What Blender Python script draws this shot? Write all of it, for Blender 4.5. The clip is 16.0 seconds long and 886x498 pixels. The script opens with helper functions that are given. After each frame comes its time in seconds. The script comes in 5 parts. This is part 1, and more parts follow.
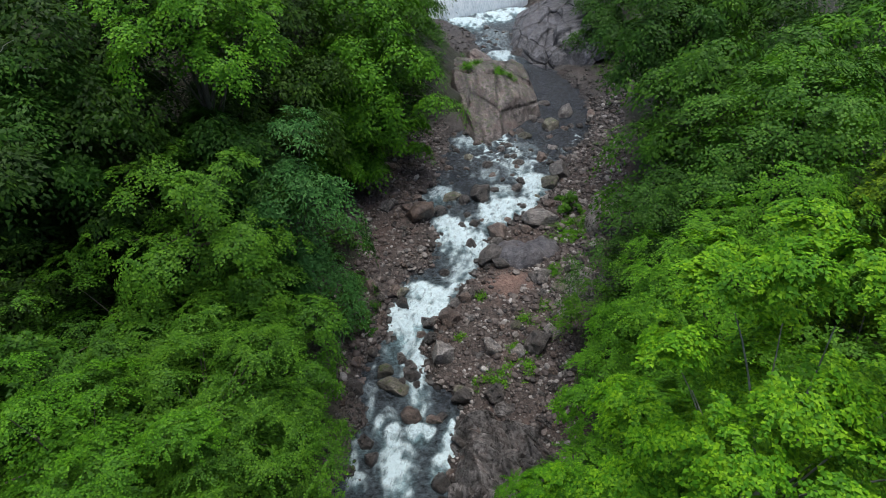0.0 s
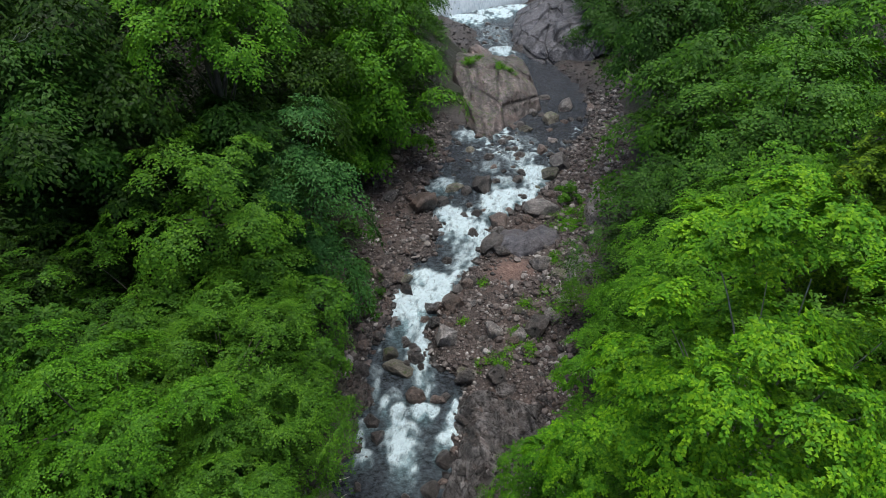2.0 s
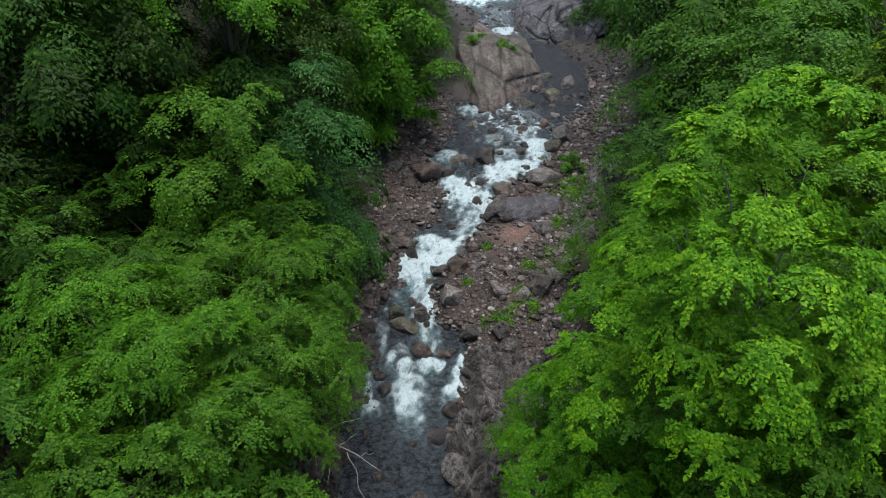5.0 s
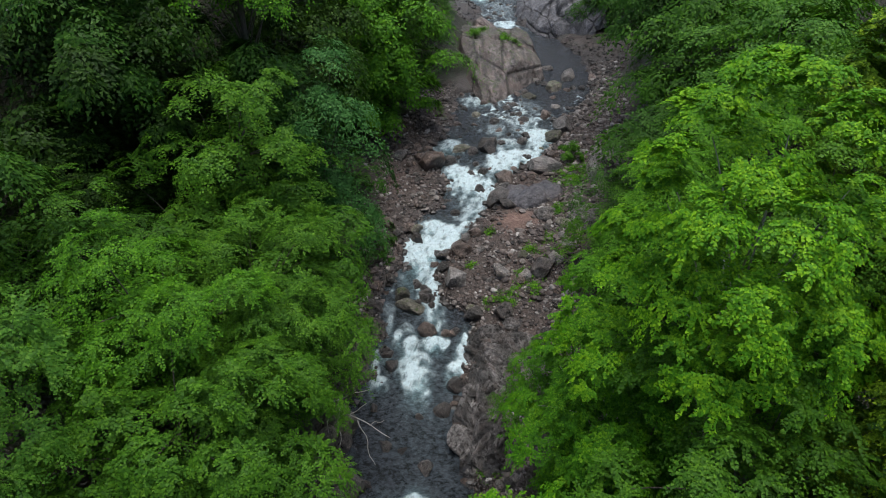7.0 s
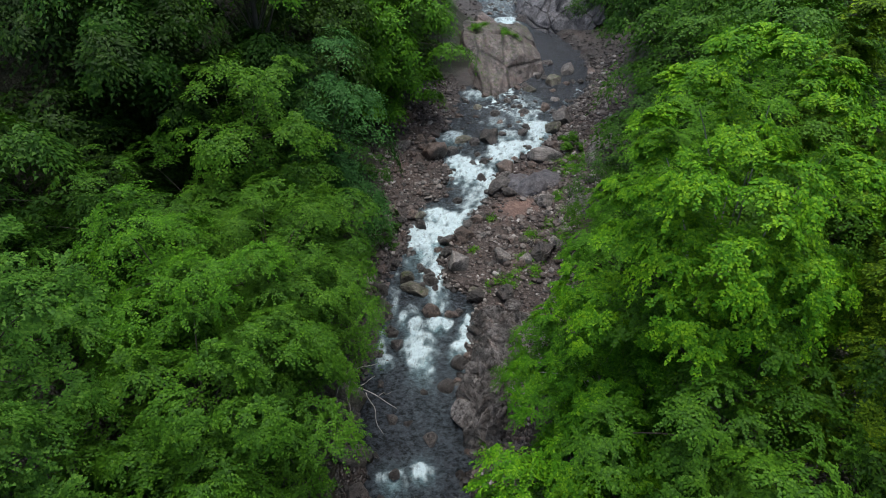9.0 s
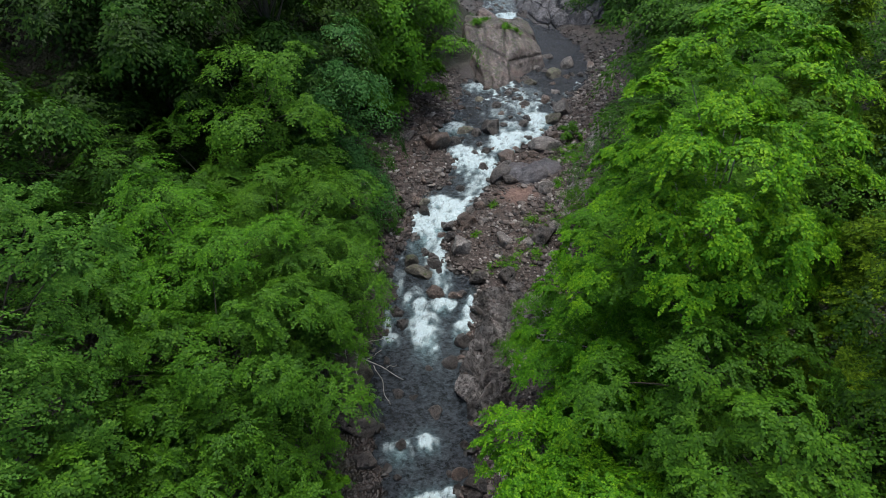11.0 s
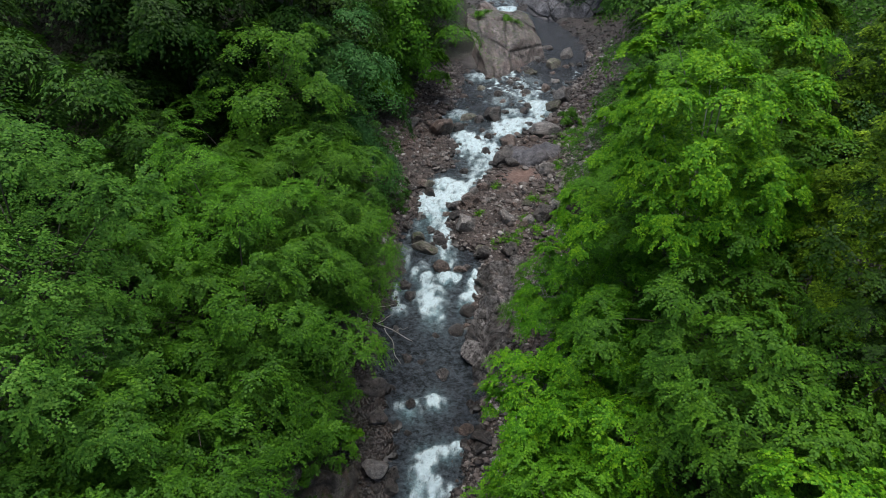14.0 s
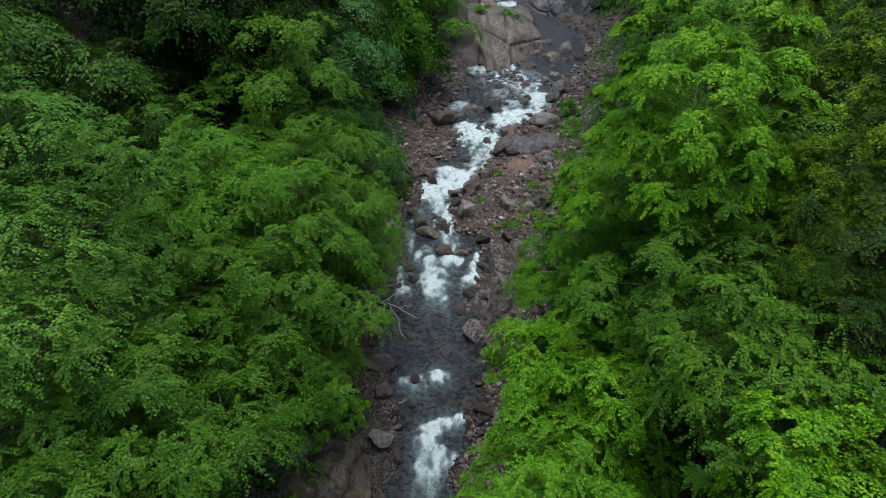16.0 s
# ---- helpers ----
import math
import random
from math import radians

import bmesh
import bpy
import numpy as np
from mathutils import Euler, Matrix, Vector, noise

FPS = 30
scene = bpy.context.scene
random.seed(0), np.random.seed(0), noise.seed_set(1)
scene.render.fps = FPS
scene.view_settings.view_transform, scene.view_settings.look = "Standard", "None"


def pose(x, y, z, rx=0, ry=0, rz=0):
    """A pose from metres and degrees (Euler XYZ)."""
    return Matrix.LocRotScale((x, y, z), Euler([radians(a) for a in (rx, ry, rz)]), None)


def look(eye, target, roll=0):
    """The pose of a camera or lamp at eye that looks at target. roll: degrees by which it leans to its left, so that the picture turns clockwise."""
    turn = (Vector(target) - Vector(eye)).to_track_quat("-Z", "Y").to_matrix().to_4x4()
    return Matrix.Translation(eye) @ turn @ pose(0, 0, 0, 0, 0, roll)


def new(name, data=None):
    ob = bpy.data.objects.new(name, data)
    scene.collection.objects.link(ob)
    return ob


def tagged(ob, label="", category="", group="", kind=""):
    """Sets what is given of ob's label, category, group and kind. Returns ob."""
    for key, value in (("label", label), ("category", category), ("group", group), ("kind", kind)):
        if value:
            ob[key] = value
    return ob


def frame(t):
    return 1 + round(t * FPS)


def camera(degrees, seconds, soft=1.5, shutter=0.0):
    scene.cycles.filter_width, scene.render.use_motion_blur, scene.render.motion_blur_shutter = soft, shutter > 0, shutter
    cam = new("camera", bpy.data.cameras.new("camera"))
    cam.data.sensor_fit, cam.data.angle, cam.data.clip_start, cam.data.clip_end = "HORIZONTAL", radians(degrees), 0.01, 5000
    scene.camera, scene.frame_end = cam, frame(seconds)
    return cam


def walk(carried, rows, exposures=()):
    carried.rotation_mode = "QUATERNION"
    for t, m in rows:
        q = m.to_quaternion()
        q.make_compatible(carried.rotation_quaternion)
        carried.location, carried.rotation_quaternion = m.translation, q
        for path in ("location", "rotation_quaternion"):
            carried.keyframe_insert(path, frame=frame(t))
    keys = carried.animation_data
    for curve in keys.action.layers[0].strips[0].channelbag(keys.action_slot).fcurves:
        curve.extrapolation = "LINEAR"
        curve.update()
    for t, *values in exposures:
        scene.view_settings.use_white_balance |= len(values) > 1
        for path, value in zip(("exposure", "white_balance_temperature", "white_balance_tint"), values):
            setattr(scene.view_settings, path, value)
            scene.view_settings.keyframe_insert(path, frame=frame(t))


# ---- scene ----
cam = camera(73.7, 16.0, soft=1.0)
PATH = [
    (0.0, 0.000, -0.000, 29.500, 51.500, 0.000, 0.000),
    (0.5, -0.037, -0.343, 29.490, 51.484, 0.018, 0.008),
    (1.0, -0.083, -0.687, 29.479, 51.508, 0.026, -0.005),
    (1.5, -0.135, -1.015, 29.485, 51.497, 0.012, -0.004),
    (2.0, -0.207, -1.380, 29.493, 51.489, 0.008, 0.003),
    (2.5, -0.297, -1.802, 29.433, 51.490, -0.023, 0.005),
    (3.0, -0.404, -2.188, 28.941, 51.469, 0.012, -0.039),
    (3.5, -0.465, -2.476, 28.275, 51.491, 0.076, -0.036),
    (4.0, -0.438, -2.763, 27.972, 51.476, 0.112, -0.010),
    (6.5, -0.909, -4.677, 28.109, 51.098, -0.314, 0.051),
    (7.0, -0.968, -5.082, 28.124, 51.079, -0.292, 0.046),
    (7.5, -1.037, -5.508, 28.104, 51.094, -0.288, 0.020),
    (8.0, -1.080, -5.916, 28.092, 51.071, -0.245, 0.034),
    (8.5, -1.114, -6.319, 28.107, 51.058, -0.236, 0.043),
    (9.0, -1.191, -6.758, 28.119, 51.082, -0.269, 0.029),
    (11.5, -1.537, -8.864, 27.905, 51.196, -0.302, 0.017),
    (12.0, -1.621, -9.295, 27.897, 51.223, -0.262, -0.006),
    (12.5, -1.690, -9.740, 27.866, 51.237, -0.279, -0.004),
    (13.0, -1.736, -10.173, 27.804, 51.279, -0.235, -0.025),
    (13.5, -1.779, -10.587, 27.755, 51.287, -0.182, -0.039),
    (14.0, -1.806, -11.011, 27.724, 51.288, -0.126, -0.057),
    (14.5, -1.825, -11.435, 27.702, 51.288, -0.063, -0.056),
    (15.0, -1.864, -11.855, 27.674, 51.279, -0.013, -0.066),
    (15.5, -1.917, -12.285, 27.668, 51.263, -0.032, -0.104),
    (16.0, -1.997, -12.710, 27.641, 51.276, -0.060, -0.109),
]
walk(cam, [(t, pose(x, y, z, rx, ry, rz)) for t, x, y, z, rx, ry, rz in PATH])

# ---- light ----
world = bpy.data.worlds.new("overcast_sky")
world.use_nodes = True
scene.world = world
wn = world.node_tree.nodes
sky = wn.new("ShaderNodeTexSky")
sky.sky_type = "NISHITA"
sky.sun_disc = False
sky.sun_elevation, sky.sun_rotation = radians(80), radians(20)
sky.air_density, sky.dust_density, sky.ozone_density = 1.0, 3.0, 1.0
wn["Background"].inputs["Strength"].default_value = 0.085
world.node_tree.links.new(sky.outputs["Color"], wn["Background"].inputs["Color"])
sun = new("sun", bpy.data.lights.new("sun", "SUN"))
sun.data.energy, sun.data.angle, sun.data.color = 1.35, radians(50), (0.975, 0.985, 0.94)
sun.matrix_world = look((2, 8, 40), (0, 4, 0))
scene.view_settings.exposure = 1.12


# ---- materials ----
def material(name):
    m = bpy.data.materials.new(name)
    m.use_nodes = True
    return m, m.node_tree.nodes, m.node_tree.links, m.node_tree.nodes["Principled BSDF"]


def noise_tex(n, l, scale, detail=6, rough=0.6, vec=None, kind="ShaderNodeTexNoise"):
    t = n.new(kind)
    t.inputs["Scale"].default_value = scale
    if "Detail" in t.inputs:
        t.inputs["Detail"].default_value = detail
        t.inputs["Roughness"].default_value = rough
    if vec is not None:
        l.new(vec, t.inputs["Vector"])
    return t


def ramp(n, l, src, stops):
    r = n.new("ShaderNodeValToRGB")
    els = r.color_ramp.elements
    while len(els) < len(stops):
        els.new(0.5)
    for e, (p, c) in zip(els, stops):
        e.position, e.color = p, (*c, 1) if len(c) == 3 else c
    l.new(src, r.inputs["Fac"])
    return r.outputs["Color"]


def mixed(n, l, fac, a, b, how="MIX"):
    m = n.new("ShaderNodeMix")
    m.data_type, m.blend_type = "RGBA", how
    for sock, v in ((m.inputs["Factor"], fac), (m.inputs["A"], a), (m.inputs["B"], b)):
        if isinstance(v, (float, int)):
            sock.default_value = v
        elif isinstance(v, tuple):
            sock.default_value = (*v, 1)
        else:
            l.new(v, sock)
    return m.outputs["Result"]


def arith(n, l, op, a, b=0.0):
    m = n.new("ShaderNodeMath")
    m.operation = op
    m.use_clamp = op in ("MULTIPLY", "ADD", "SUBTRACT") and False
    for sock, v in zip(m.inputs, (a, b)):
        if isinstance(v, (float, int)):
            sock.default_value = v
        else:
            l.new(v, sock)
    return m.outputs[0]


def bump(n, l, height, strength, distance, target):
    b = n.new("ShaderNodeBump")
    b.inputs["Strength"].default_value, b.inputs["Distance"].default_value = strength, distance
    l.new(height, b.inputs["Height"])
    l.new(b.outputs["Normal"], target.inputs["Normal"])


def place(n):
    return n.new("ShaderNodeNewGeometry").outputs["Position"]


def leaf_material(name, dark, mid, light, shine=0.5, through_light=0.13):
    m, n, l, p = material(name)
    g = n.new("ShaderNodeNewGeometry")
    info = n.new("ShaderNodeObjectInfo")
    big = noise_tex(n, l, 1.1, 4, 0.6, g.outputs["Position"])
    v = arith(n, l, "ADD", arith(n, l, "MULTIPLY", g.outputs["Random Per Island"], 0.52), arith(n, l, "MULTIPLY", big.outputs["Fac"], 0.85))
    v = arith(n, l, "SUBTRACT", v, 0.17)
    v = arith(n, l, "ADD", v, arith(n, l, "MULTIPLY", arith(n, l, "SUBTRACT", info.outputs["Random"], 0.5), 0.2))
    col = ramp(n, l, v, [(0.12, dark), (0.5, mid), (0.92, light)])
    l.new(col, p.inputs["Base Color"])
    p.inputs["Roughness"].default_value = shine
    p.inputs["Specular IOR Level"].default_value = 0.10
    tr = n.new("ShaderNodeBsdfTranslucent")
    l.new(mixed(n, l, 1.0, col, (1.25, 1.2, 0.5), "MULTIPLY"), tr.inputs["Color"])
    mx = n.new("ShaderNodeMixShader")
    mx.inputs["Fac"].default_value = through_light
    l.new(p.outputs[0], mx.inputs[1])
    l.new(tr.outputs[0], mx.inputs[2])
    l.new(mx.outputs[0], n["Material Output"].inputs["Surface"])
    return m


LEAF = {
    "fresh": leaf_material("fresh_green_leaf", (0.0256, 0.087, 0.0059), (0.0599, 0.180, 0.0088), (0.1283, 0.295, 0.0139)),
    "mid": leaf_material("mid_green_leaf", (0.0199, 0.063, 0.0059), (0.0427, 0.123, 0.0088), (0.0940, 0.214, 0.0139)),
    "deep": leaf_material("deep_green_leaf", (0.0123, 0.043, 0.0049), (0.0276, 0.083, 0.0088), (0.0599, 0.142, 0.0139)),
    # shade of the forest slopes put into a darker copy of the deep green
    "dark": leaf_material("deep_green_leaf_shaded", (0.0076, 0.024, 0.0030), (0.0190, 0.051, 0.0049), (0.0446, 0.099, 0.0079)),
    "sage": leaf_material("soft_green_leaf", (0.0218, 0.067, 0.0088), (0.0494, 0.141, 0.0139), (0.1149, 0.245, 0.0276)),
    "blue": leaf_material("blue_green_leaf", (0.0181, 0.065, 0.0128), (0.0408, 0.131, 0.0276), (0.0902, 0.214, 0.0543)),
    "lime": leaf_material("lime_green_leaf", (0.0266, 0.102, 0.0051), (0.0665, 0.212, 0.0076), (0.2042, 0.405, 0.0119)),
    "cedar": leaf_material("cedar_needle", (0.0171, 0.047, 0.0039), (0.1026, 0.201, 0.0099), (0.2888, 0.431, 0.0197), 0.6, 0.12),
}


def bark_material(name, dark, light):
    m, n, l, p = material(name)
    pos = place(n)
    st = n.new("ShaderNodeMapping")
    st.inputs["Scale"].default_value = (1, 1, 0.25)
    l.new(pos, st.inputs["Vector"])
    a = noise_tex(n, l, 14, 8, 0.65, st.outputs["Vector"])
    b = noise_tex(n, l, 1.7, 4, 0.6, pos)
    l.new(mixed(n, l, ramp(n, l, b.outputs["Fac"], [(0.4, (0, 0, 0)), (0.65, (0.6, 0.6, 0.6))]), ramp(n, l, a.outputs["Fac"], [(0.3, dark), (0.7, light)]), (0.05, 0.07, 0.03)), p.inputs["Base Color"])
    p.inputs["Roughness"].default_value = 0.85
    bump(n, l, a.outputs["Fac"], 0.6, 0.03, p)
    return m


BARK = bark_material("brown_bark", (0.035, 0.026, 0.02), (0.13, 0.105, 0.085))
PALE_BARK = bark_material("pale_bark", (0.24, 0.215, 0.19), (0.58, 0.55, 0.51))
DRIFT = bark_material("bleached_wood", (0.30, 0.27, 0.24), (0.62, 0.58, 0.54))


def rock_material(name, dark, light, stain, rough=0.55, moss=0.0, scale=1.0, seams=0.0, strata=0.0):
    m, n, l, p = material(name)
    co = n.new("ShaderNodeTexCoord").outputs["Object"]
    info = n.new("ShaderNodeObjectInfo")
    a = noise_tex(n, l, 2.2 * scale, 8, 0.65, co)
    b = noise_tex(n, l, 14 * scale, 6, 0.7, co)
    c = noise_tex(n, l, 0.9 * scale, 3, 0.5, co)
    col = ramp(n, l, a.outputs["Fac"], [(0.36, dark), (0.64, light)])
    col = mixed(n, l, ramp(n, l, c.outputs["Fac"], [(0.42, (0, 0, 0)), (0.68, (0.8, 0.8, 0.8))]), col, stain)
    col = mixed(n, l, 0.85, col, ramp(n, l, b.outputs["Fac"], [(0.36, (0.35, 0.35, 0.35)), (0.5, (0.95, 0.95, 0.95)), (0.66, (1.9, 1.85, 1.8))]), "MULTIPLY")
    d = noise_tex(n, l, 5.0 * scale, 7, 0.7, co)
    col = mixed(n, l, ramp(n, l, d.outputs["Fac"], [(0.56, (0, 0, 0)), (0.66, (0.55, 0.55, 0.55))]), col, tuple(1.45 * q for q in light))
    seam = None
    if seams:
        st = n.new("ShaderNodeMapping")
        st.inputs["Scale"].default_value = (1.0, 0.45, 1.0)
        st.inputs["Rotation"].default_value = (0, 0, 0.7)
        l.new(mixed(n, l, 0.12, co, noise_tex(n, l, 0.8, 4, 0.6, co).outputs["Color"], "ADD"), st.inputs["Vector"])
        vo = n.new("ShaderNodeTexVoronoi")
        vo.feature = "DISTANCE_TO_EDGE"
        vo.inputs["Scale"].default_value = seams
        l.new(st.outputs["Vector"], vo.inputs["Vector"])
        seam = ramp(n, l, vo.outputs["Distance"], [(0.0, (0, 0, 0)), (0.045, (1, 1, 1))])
        # crack lines darkened in the colour to stand for shade in the gaps
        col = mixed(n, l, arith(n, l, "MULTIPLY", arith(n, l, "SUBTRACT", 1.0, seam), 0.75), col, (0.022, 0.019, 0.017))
    band = None
    if strata:
        lay = n.new("ShaderNodeMapping")
        lay.inputs["Rotation"].default_value = (0.2, 0.1, 0.75)
        lay.inputs["Scale"].default_value = (1.0, 0.16, 0.7)
        l.new(mixed(n, l, 0.35, co, noise_tex(n, l, 0.6, 3, 0.5, co).outputs["Color"], "ADD"), lay.inputs["Vector"])
        band = noise_tex(n, l, 1.5, 5, 0.55, lay.outputs["Vector"]).outputs["Fac"]
        col = mixed(n, l, strata, col, ramp(n, l, band, [(0.34, (0.25, 0.24, 0.24)), (0.5, (0.9, 0.9, 0.9)), (0.68, (2.1, 2.08, 2.1))]), "MULTIPLY")
    tone = arith(n, l, "ADD", arith(n, l, "MULTIPLY", info.outputs["Random"], 0.7), 0.65)
    hs = n.new("ShaderNodeHueSaturation")
    l.new(tone, hs.inputs["Value"])
    l.new(col, hs.inputs["Color"])
    col = hs.outputs["Color"]
    if moss:
        up = n.new("ShaderNodeSeparateXYZ")
        l.new(n.new("ShaderNodeNewGeometry").outputs["Normal"], up.inputs[0])
        k = arith(n, l, "ADD", arith(n, l, "MULTIPLY", up.outputs["Z"], 0.35), arith(n, l, "SUBTRACT", arith(n, l, "MULTIPLY", noise_tex(n, l, 3.0, 6, 0.7, co).outputs["Fac"], 2.0), 0.55))
        col = mixed(n, l, ramp(n, l, k, [(0.92 - 0.25 * moss, (0, 0, 0)), (1.06 - 0.25 * moss, (1, 1, 1))]), col, (0.060, 0.095, 0.018))
    l.new(col, p.inputs["Base Color"])
    p.inputs["Specular IOR Level"].default_value = 0.45
    r = n.new("ShaderNodeMapRange")
    r.inputs["To Min"].default_value, r.inputs["To Max"].default_value = rough - 0.2, rough + 0.25
    l.new(a.outputs["Fac"], r.inputs["Value"])
    l.new(r.outputs[0], p.inputs["Roughness"])
    h = arith(n, l, "ADD", a.outputs["Fac"], arith(n, l, "ADD", arith(n, l, "MULTIPLY", b.outputs["Fac"], 0.45), arith(n, l, "MULTIPLY", d.outputs["Fac"], 0.8)))
    if seam is not None:
        h = arith(n, l, "ADD", h, arith(n, l, "MULTIPLY", seam, 0.8))
    if band is not None:
        h = arith(n, l, "ADD", h, arith(n, l, "MULTIPLY", band, 2.0 * strata))
    bump(n, l, h, 1.0, 0.16 if scale < 1.5 else 0.26, p)
    return m


GREY = rock_material("grey_river_stone", (0.045, 0.043, 0.042), (0.290, 0.275, 0.265), (0.160, 0.135, 0.120), 0.40)
BROWN = rock_material("brown_river_stone", (0.030, 0.024, 0.021), (0.200, 0.158, 0.138), (0.125, 0.084, 0.066), 0.38)
WET = rock_material("wet_dark_stone", (0.014, 0.013, 0.0125), (0.115, 0.106, 0.102), (0.066, 0.053, 0.045), 0.30)
MOSSY = rock_material("mossy_river_stone", (0.038, 0.036, 0.029), (0.215, 0.200, 0.165), (0.115, 0.105, 0.074), 0.45, 0.36)
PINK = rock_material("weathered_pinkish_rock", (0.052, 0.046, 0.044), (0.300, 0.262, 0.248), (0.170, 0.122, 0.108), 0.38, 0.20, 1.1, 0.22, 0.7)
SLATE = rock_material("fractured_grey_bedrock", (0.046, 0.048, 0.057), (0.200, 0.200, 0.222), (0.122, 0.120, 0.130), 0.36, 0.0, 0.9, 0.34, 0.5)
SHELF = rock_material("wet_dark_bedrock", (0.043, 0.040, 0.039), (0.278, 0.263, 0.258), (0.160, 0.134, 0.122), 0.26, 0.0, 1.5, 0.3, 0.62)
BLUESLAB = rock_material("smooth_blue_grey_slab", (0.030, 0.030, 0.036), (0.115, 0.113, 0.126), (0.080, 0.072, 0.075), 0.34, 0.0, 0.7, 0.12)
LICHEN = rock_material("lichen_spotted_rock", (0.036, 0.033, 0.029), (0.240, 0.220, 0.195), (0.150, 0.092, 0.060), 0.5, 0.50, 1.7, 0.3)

# loose stones of many tones
PEBBLE, n, l, p = material("mixed_river_pebbles")
isl = n.new("ShaderNodeNewGeometry")
tone = ramp(n, l, isl.outputs["Random Per Island"], [(0.0, (0.012, 0.010, 0.009)), (0.3, (0.044, 0.033, 0.029)), (0.6, (0.092, 0.071, 0.063)), (0.86, (0.175, 0.155, 0.142)), (0.97, (0.25, 0.232, 0.218)), (1.0, (0.36, 0.345, 0.33))])
gr = noise_tex(n, l, 12, 6, 0.7, isl.outputs["Position"])
l.new(mixed(n, l, 0.6, tone, ramp(n, l, gr.outputs["Fac"], [(0.38, (0.45, 0.45, 0.45)), (0.64, (1.6, 1.6, 1.6))]), "MULTIPLY"), p.inputs["Base Color"])
p.inputs["Roughness"].default_value = 0.6
bump(n, l, gr.outputs["Fac"], 0.5, 0.03, p)

# the same stones wet, with shade of the low left bank put into their tones
WET_SHADED, n, l, p = material("shaded_wet_pebbles")
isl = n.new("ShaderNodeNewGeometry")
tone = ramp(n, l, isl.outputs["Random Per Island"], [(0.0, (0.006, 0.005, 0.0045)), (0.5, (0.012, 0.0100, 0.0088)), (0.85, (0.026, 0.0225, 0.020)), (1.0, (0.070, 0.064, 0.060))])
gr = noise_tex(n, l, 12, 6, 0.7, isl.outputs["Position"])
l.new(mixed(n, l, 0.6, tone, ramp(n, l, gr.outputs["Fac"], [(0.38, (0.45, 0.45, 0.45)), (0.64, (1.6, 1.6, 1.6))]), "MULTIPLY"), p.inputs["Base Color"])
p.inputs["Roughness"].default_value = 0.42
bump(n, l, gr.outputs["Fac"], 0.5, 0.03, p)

# gravel and forest floor
GROUND, n, l, p = material("gravel_and_forest_floor")
pos = place(n)
att = n.new("ShaderNodeAttribute")
att.attribute_name = "forest"
v1 = n.new("ShaderNodeTexVoronoi")
v1.inputs["Scale"].default_value = 7.0
l.new(pos, v1.inputs["Vector"])
v2 = n.new("ShaderNodeTexVoronoi")
v2.inputs["Scale"].default_value = 17.0
l.new(pos, v2.inputs["Vector"])
bigs = noise_tex(n, l, 0.35, 5, 0.6, pos)
mids = noise_tex(n, l, 2.2, 6, 0.65, pos)
grav = ramp(n, l, v1.outputs["Color"], [(0.1, (0.012, 0.010, 0.009)), (0.5, (0.038, 0.028, 0.024)), (0.9, (0.105, 0.084, 0.074))])
grav2 = ramp(n, l, v2.outputs["Color"], [(0.1, (0.013, 0.010, 0.009)), (0.5, (0.044, 0.030, 0.025)), (0.9, (0.115, 0.090, 0.080))])
grav = mixed(n, l, ramp(n, l, mids.outputs["Fac"], [(0.4, (0, 0, 0)), (0.6, (1, 1, 1))]), grav, grav2)
grav = mixed(n, l, ramp(n, l, bigs.outputs["Fac"], [(0.5, (0, 0, 0)), (0.75, (0.6, 0.6, 0.6))]), grav, (0.105, 0.062, 0.049))
soil = ramp(n, l, mids.outputs["Fac"], [(0.3, (0.010, 0.009, 0.005)), (0.5, (0.019, 0.020, 0.008)), (0.7, (0.016, 0.030, 0.008))])
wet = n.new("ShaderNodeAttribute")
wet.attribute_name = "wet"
# the mask's near end puts missing canopy shade into the gravel colour
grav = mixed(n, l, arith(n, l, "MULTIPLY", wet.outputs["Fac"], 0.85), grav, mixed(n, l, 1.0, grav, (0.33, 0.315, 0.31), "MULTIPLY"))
sandy = n.new("ShaderNodeAttribute")
sandy.attribute_name = "sand"
grav = mixed(n, l, sandy.outputs["Fac"], grav, ramp(n, l, mids.outputs["Fac"], [(0.35, (0.115, 0.066, 0.052)), (0.65, (0.215, 0.140, 0.115))]))
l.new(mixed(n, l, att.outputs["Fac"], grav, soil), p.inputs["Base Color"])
damp = n.new("ShaderNodeMapRange")
damp.inputs["To Min"].default_value, damp.inputs["To Max"].default_value = 0.78, 0.38
l.new(wet.outputs["Fac"], damp.inputs["Value"])
l.new(damp.outputs[0], p.inputs["Roughness"])
bump(n, l, arith(n, l, "ADD", arith(n, l, "MULTIPLY", v1.outputs["Distance"], -1.0), mids.outputs["Fac"]), 0.9, 0.09, p)

# running water: clear where calm, white where it breaks
WATER, n, l, p = material("running_stream_water")
pos = place(n)
fo = n.new("ShaderNodeAttribute")
fo.attribute_name = "foam"
fl = n.new("ShaderNodeAttribute")
fl.attribute_name = "flow"
line = fl.outputs["Vector"]
streak = noise_tex(n, l, 3.4, 6, 0.58, line)
thread = n.new("ShaderNodeMapping")
thread.inputs["Scale"].default_value = (1.0, 0.75, 0.6)
l.new(mixed(n, l, 0.5, line, noise_tex(n, l, 2.2, 4, 0.55, line).outputs["Color"], "ADD"), thread.inputs["Vector"])
fine = noise_tex(n, l, 5.5, 7, 0.66, thread.outputs["Vector"])
curl = arith(n, l, "MULTIPLY", arith(n, l, "ABSOLUTE", arith(n, l, "SUBTRACT", fine.outputs["Fac"], 0.5)), -2.2)
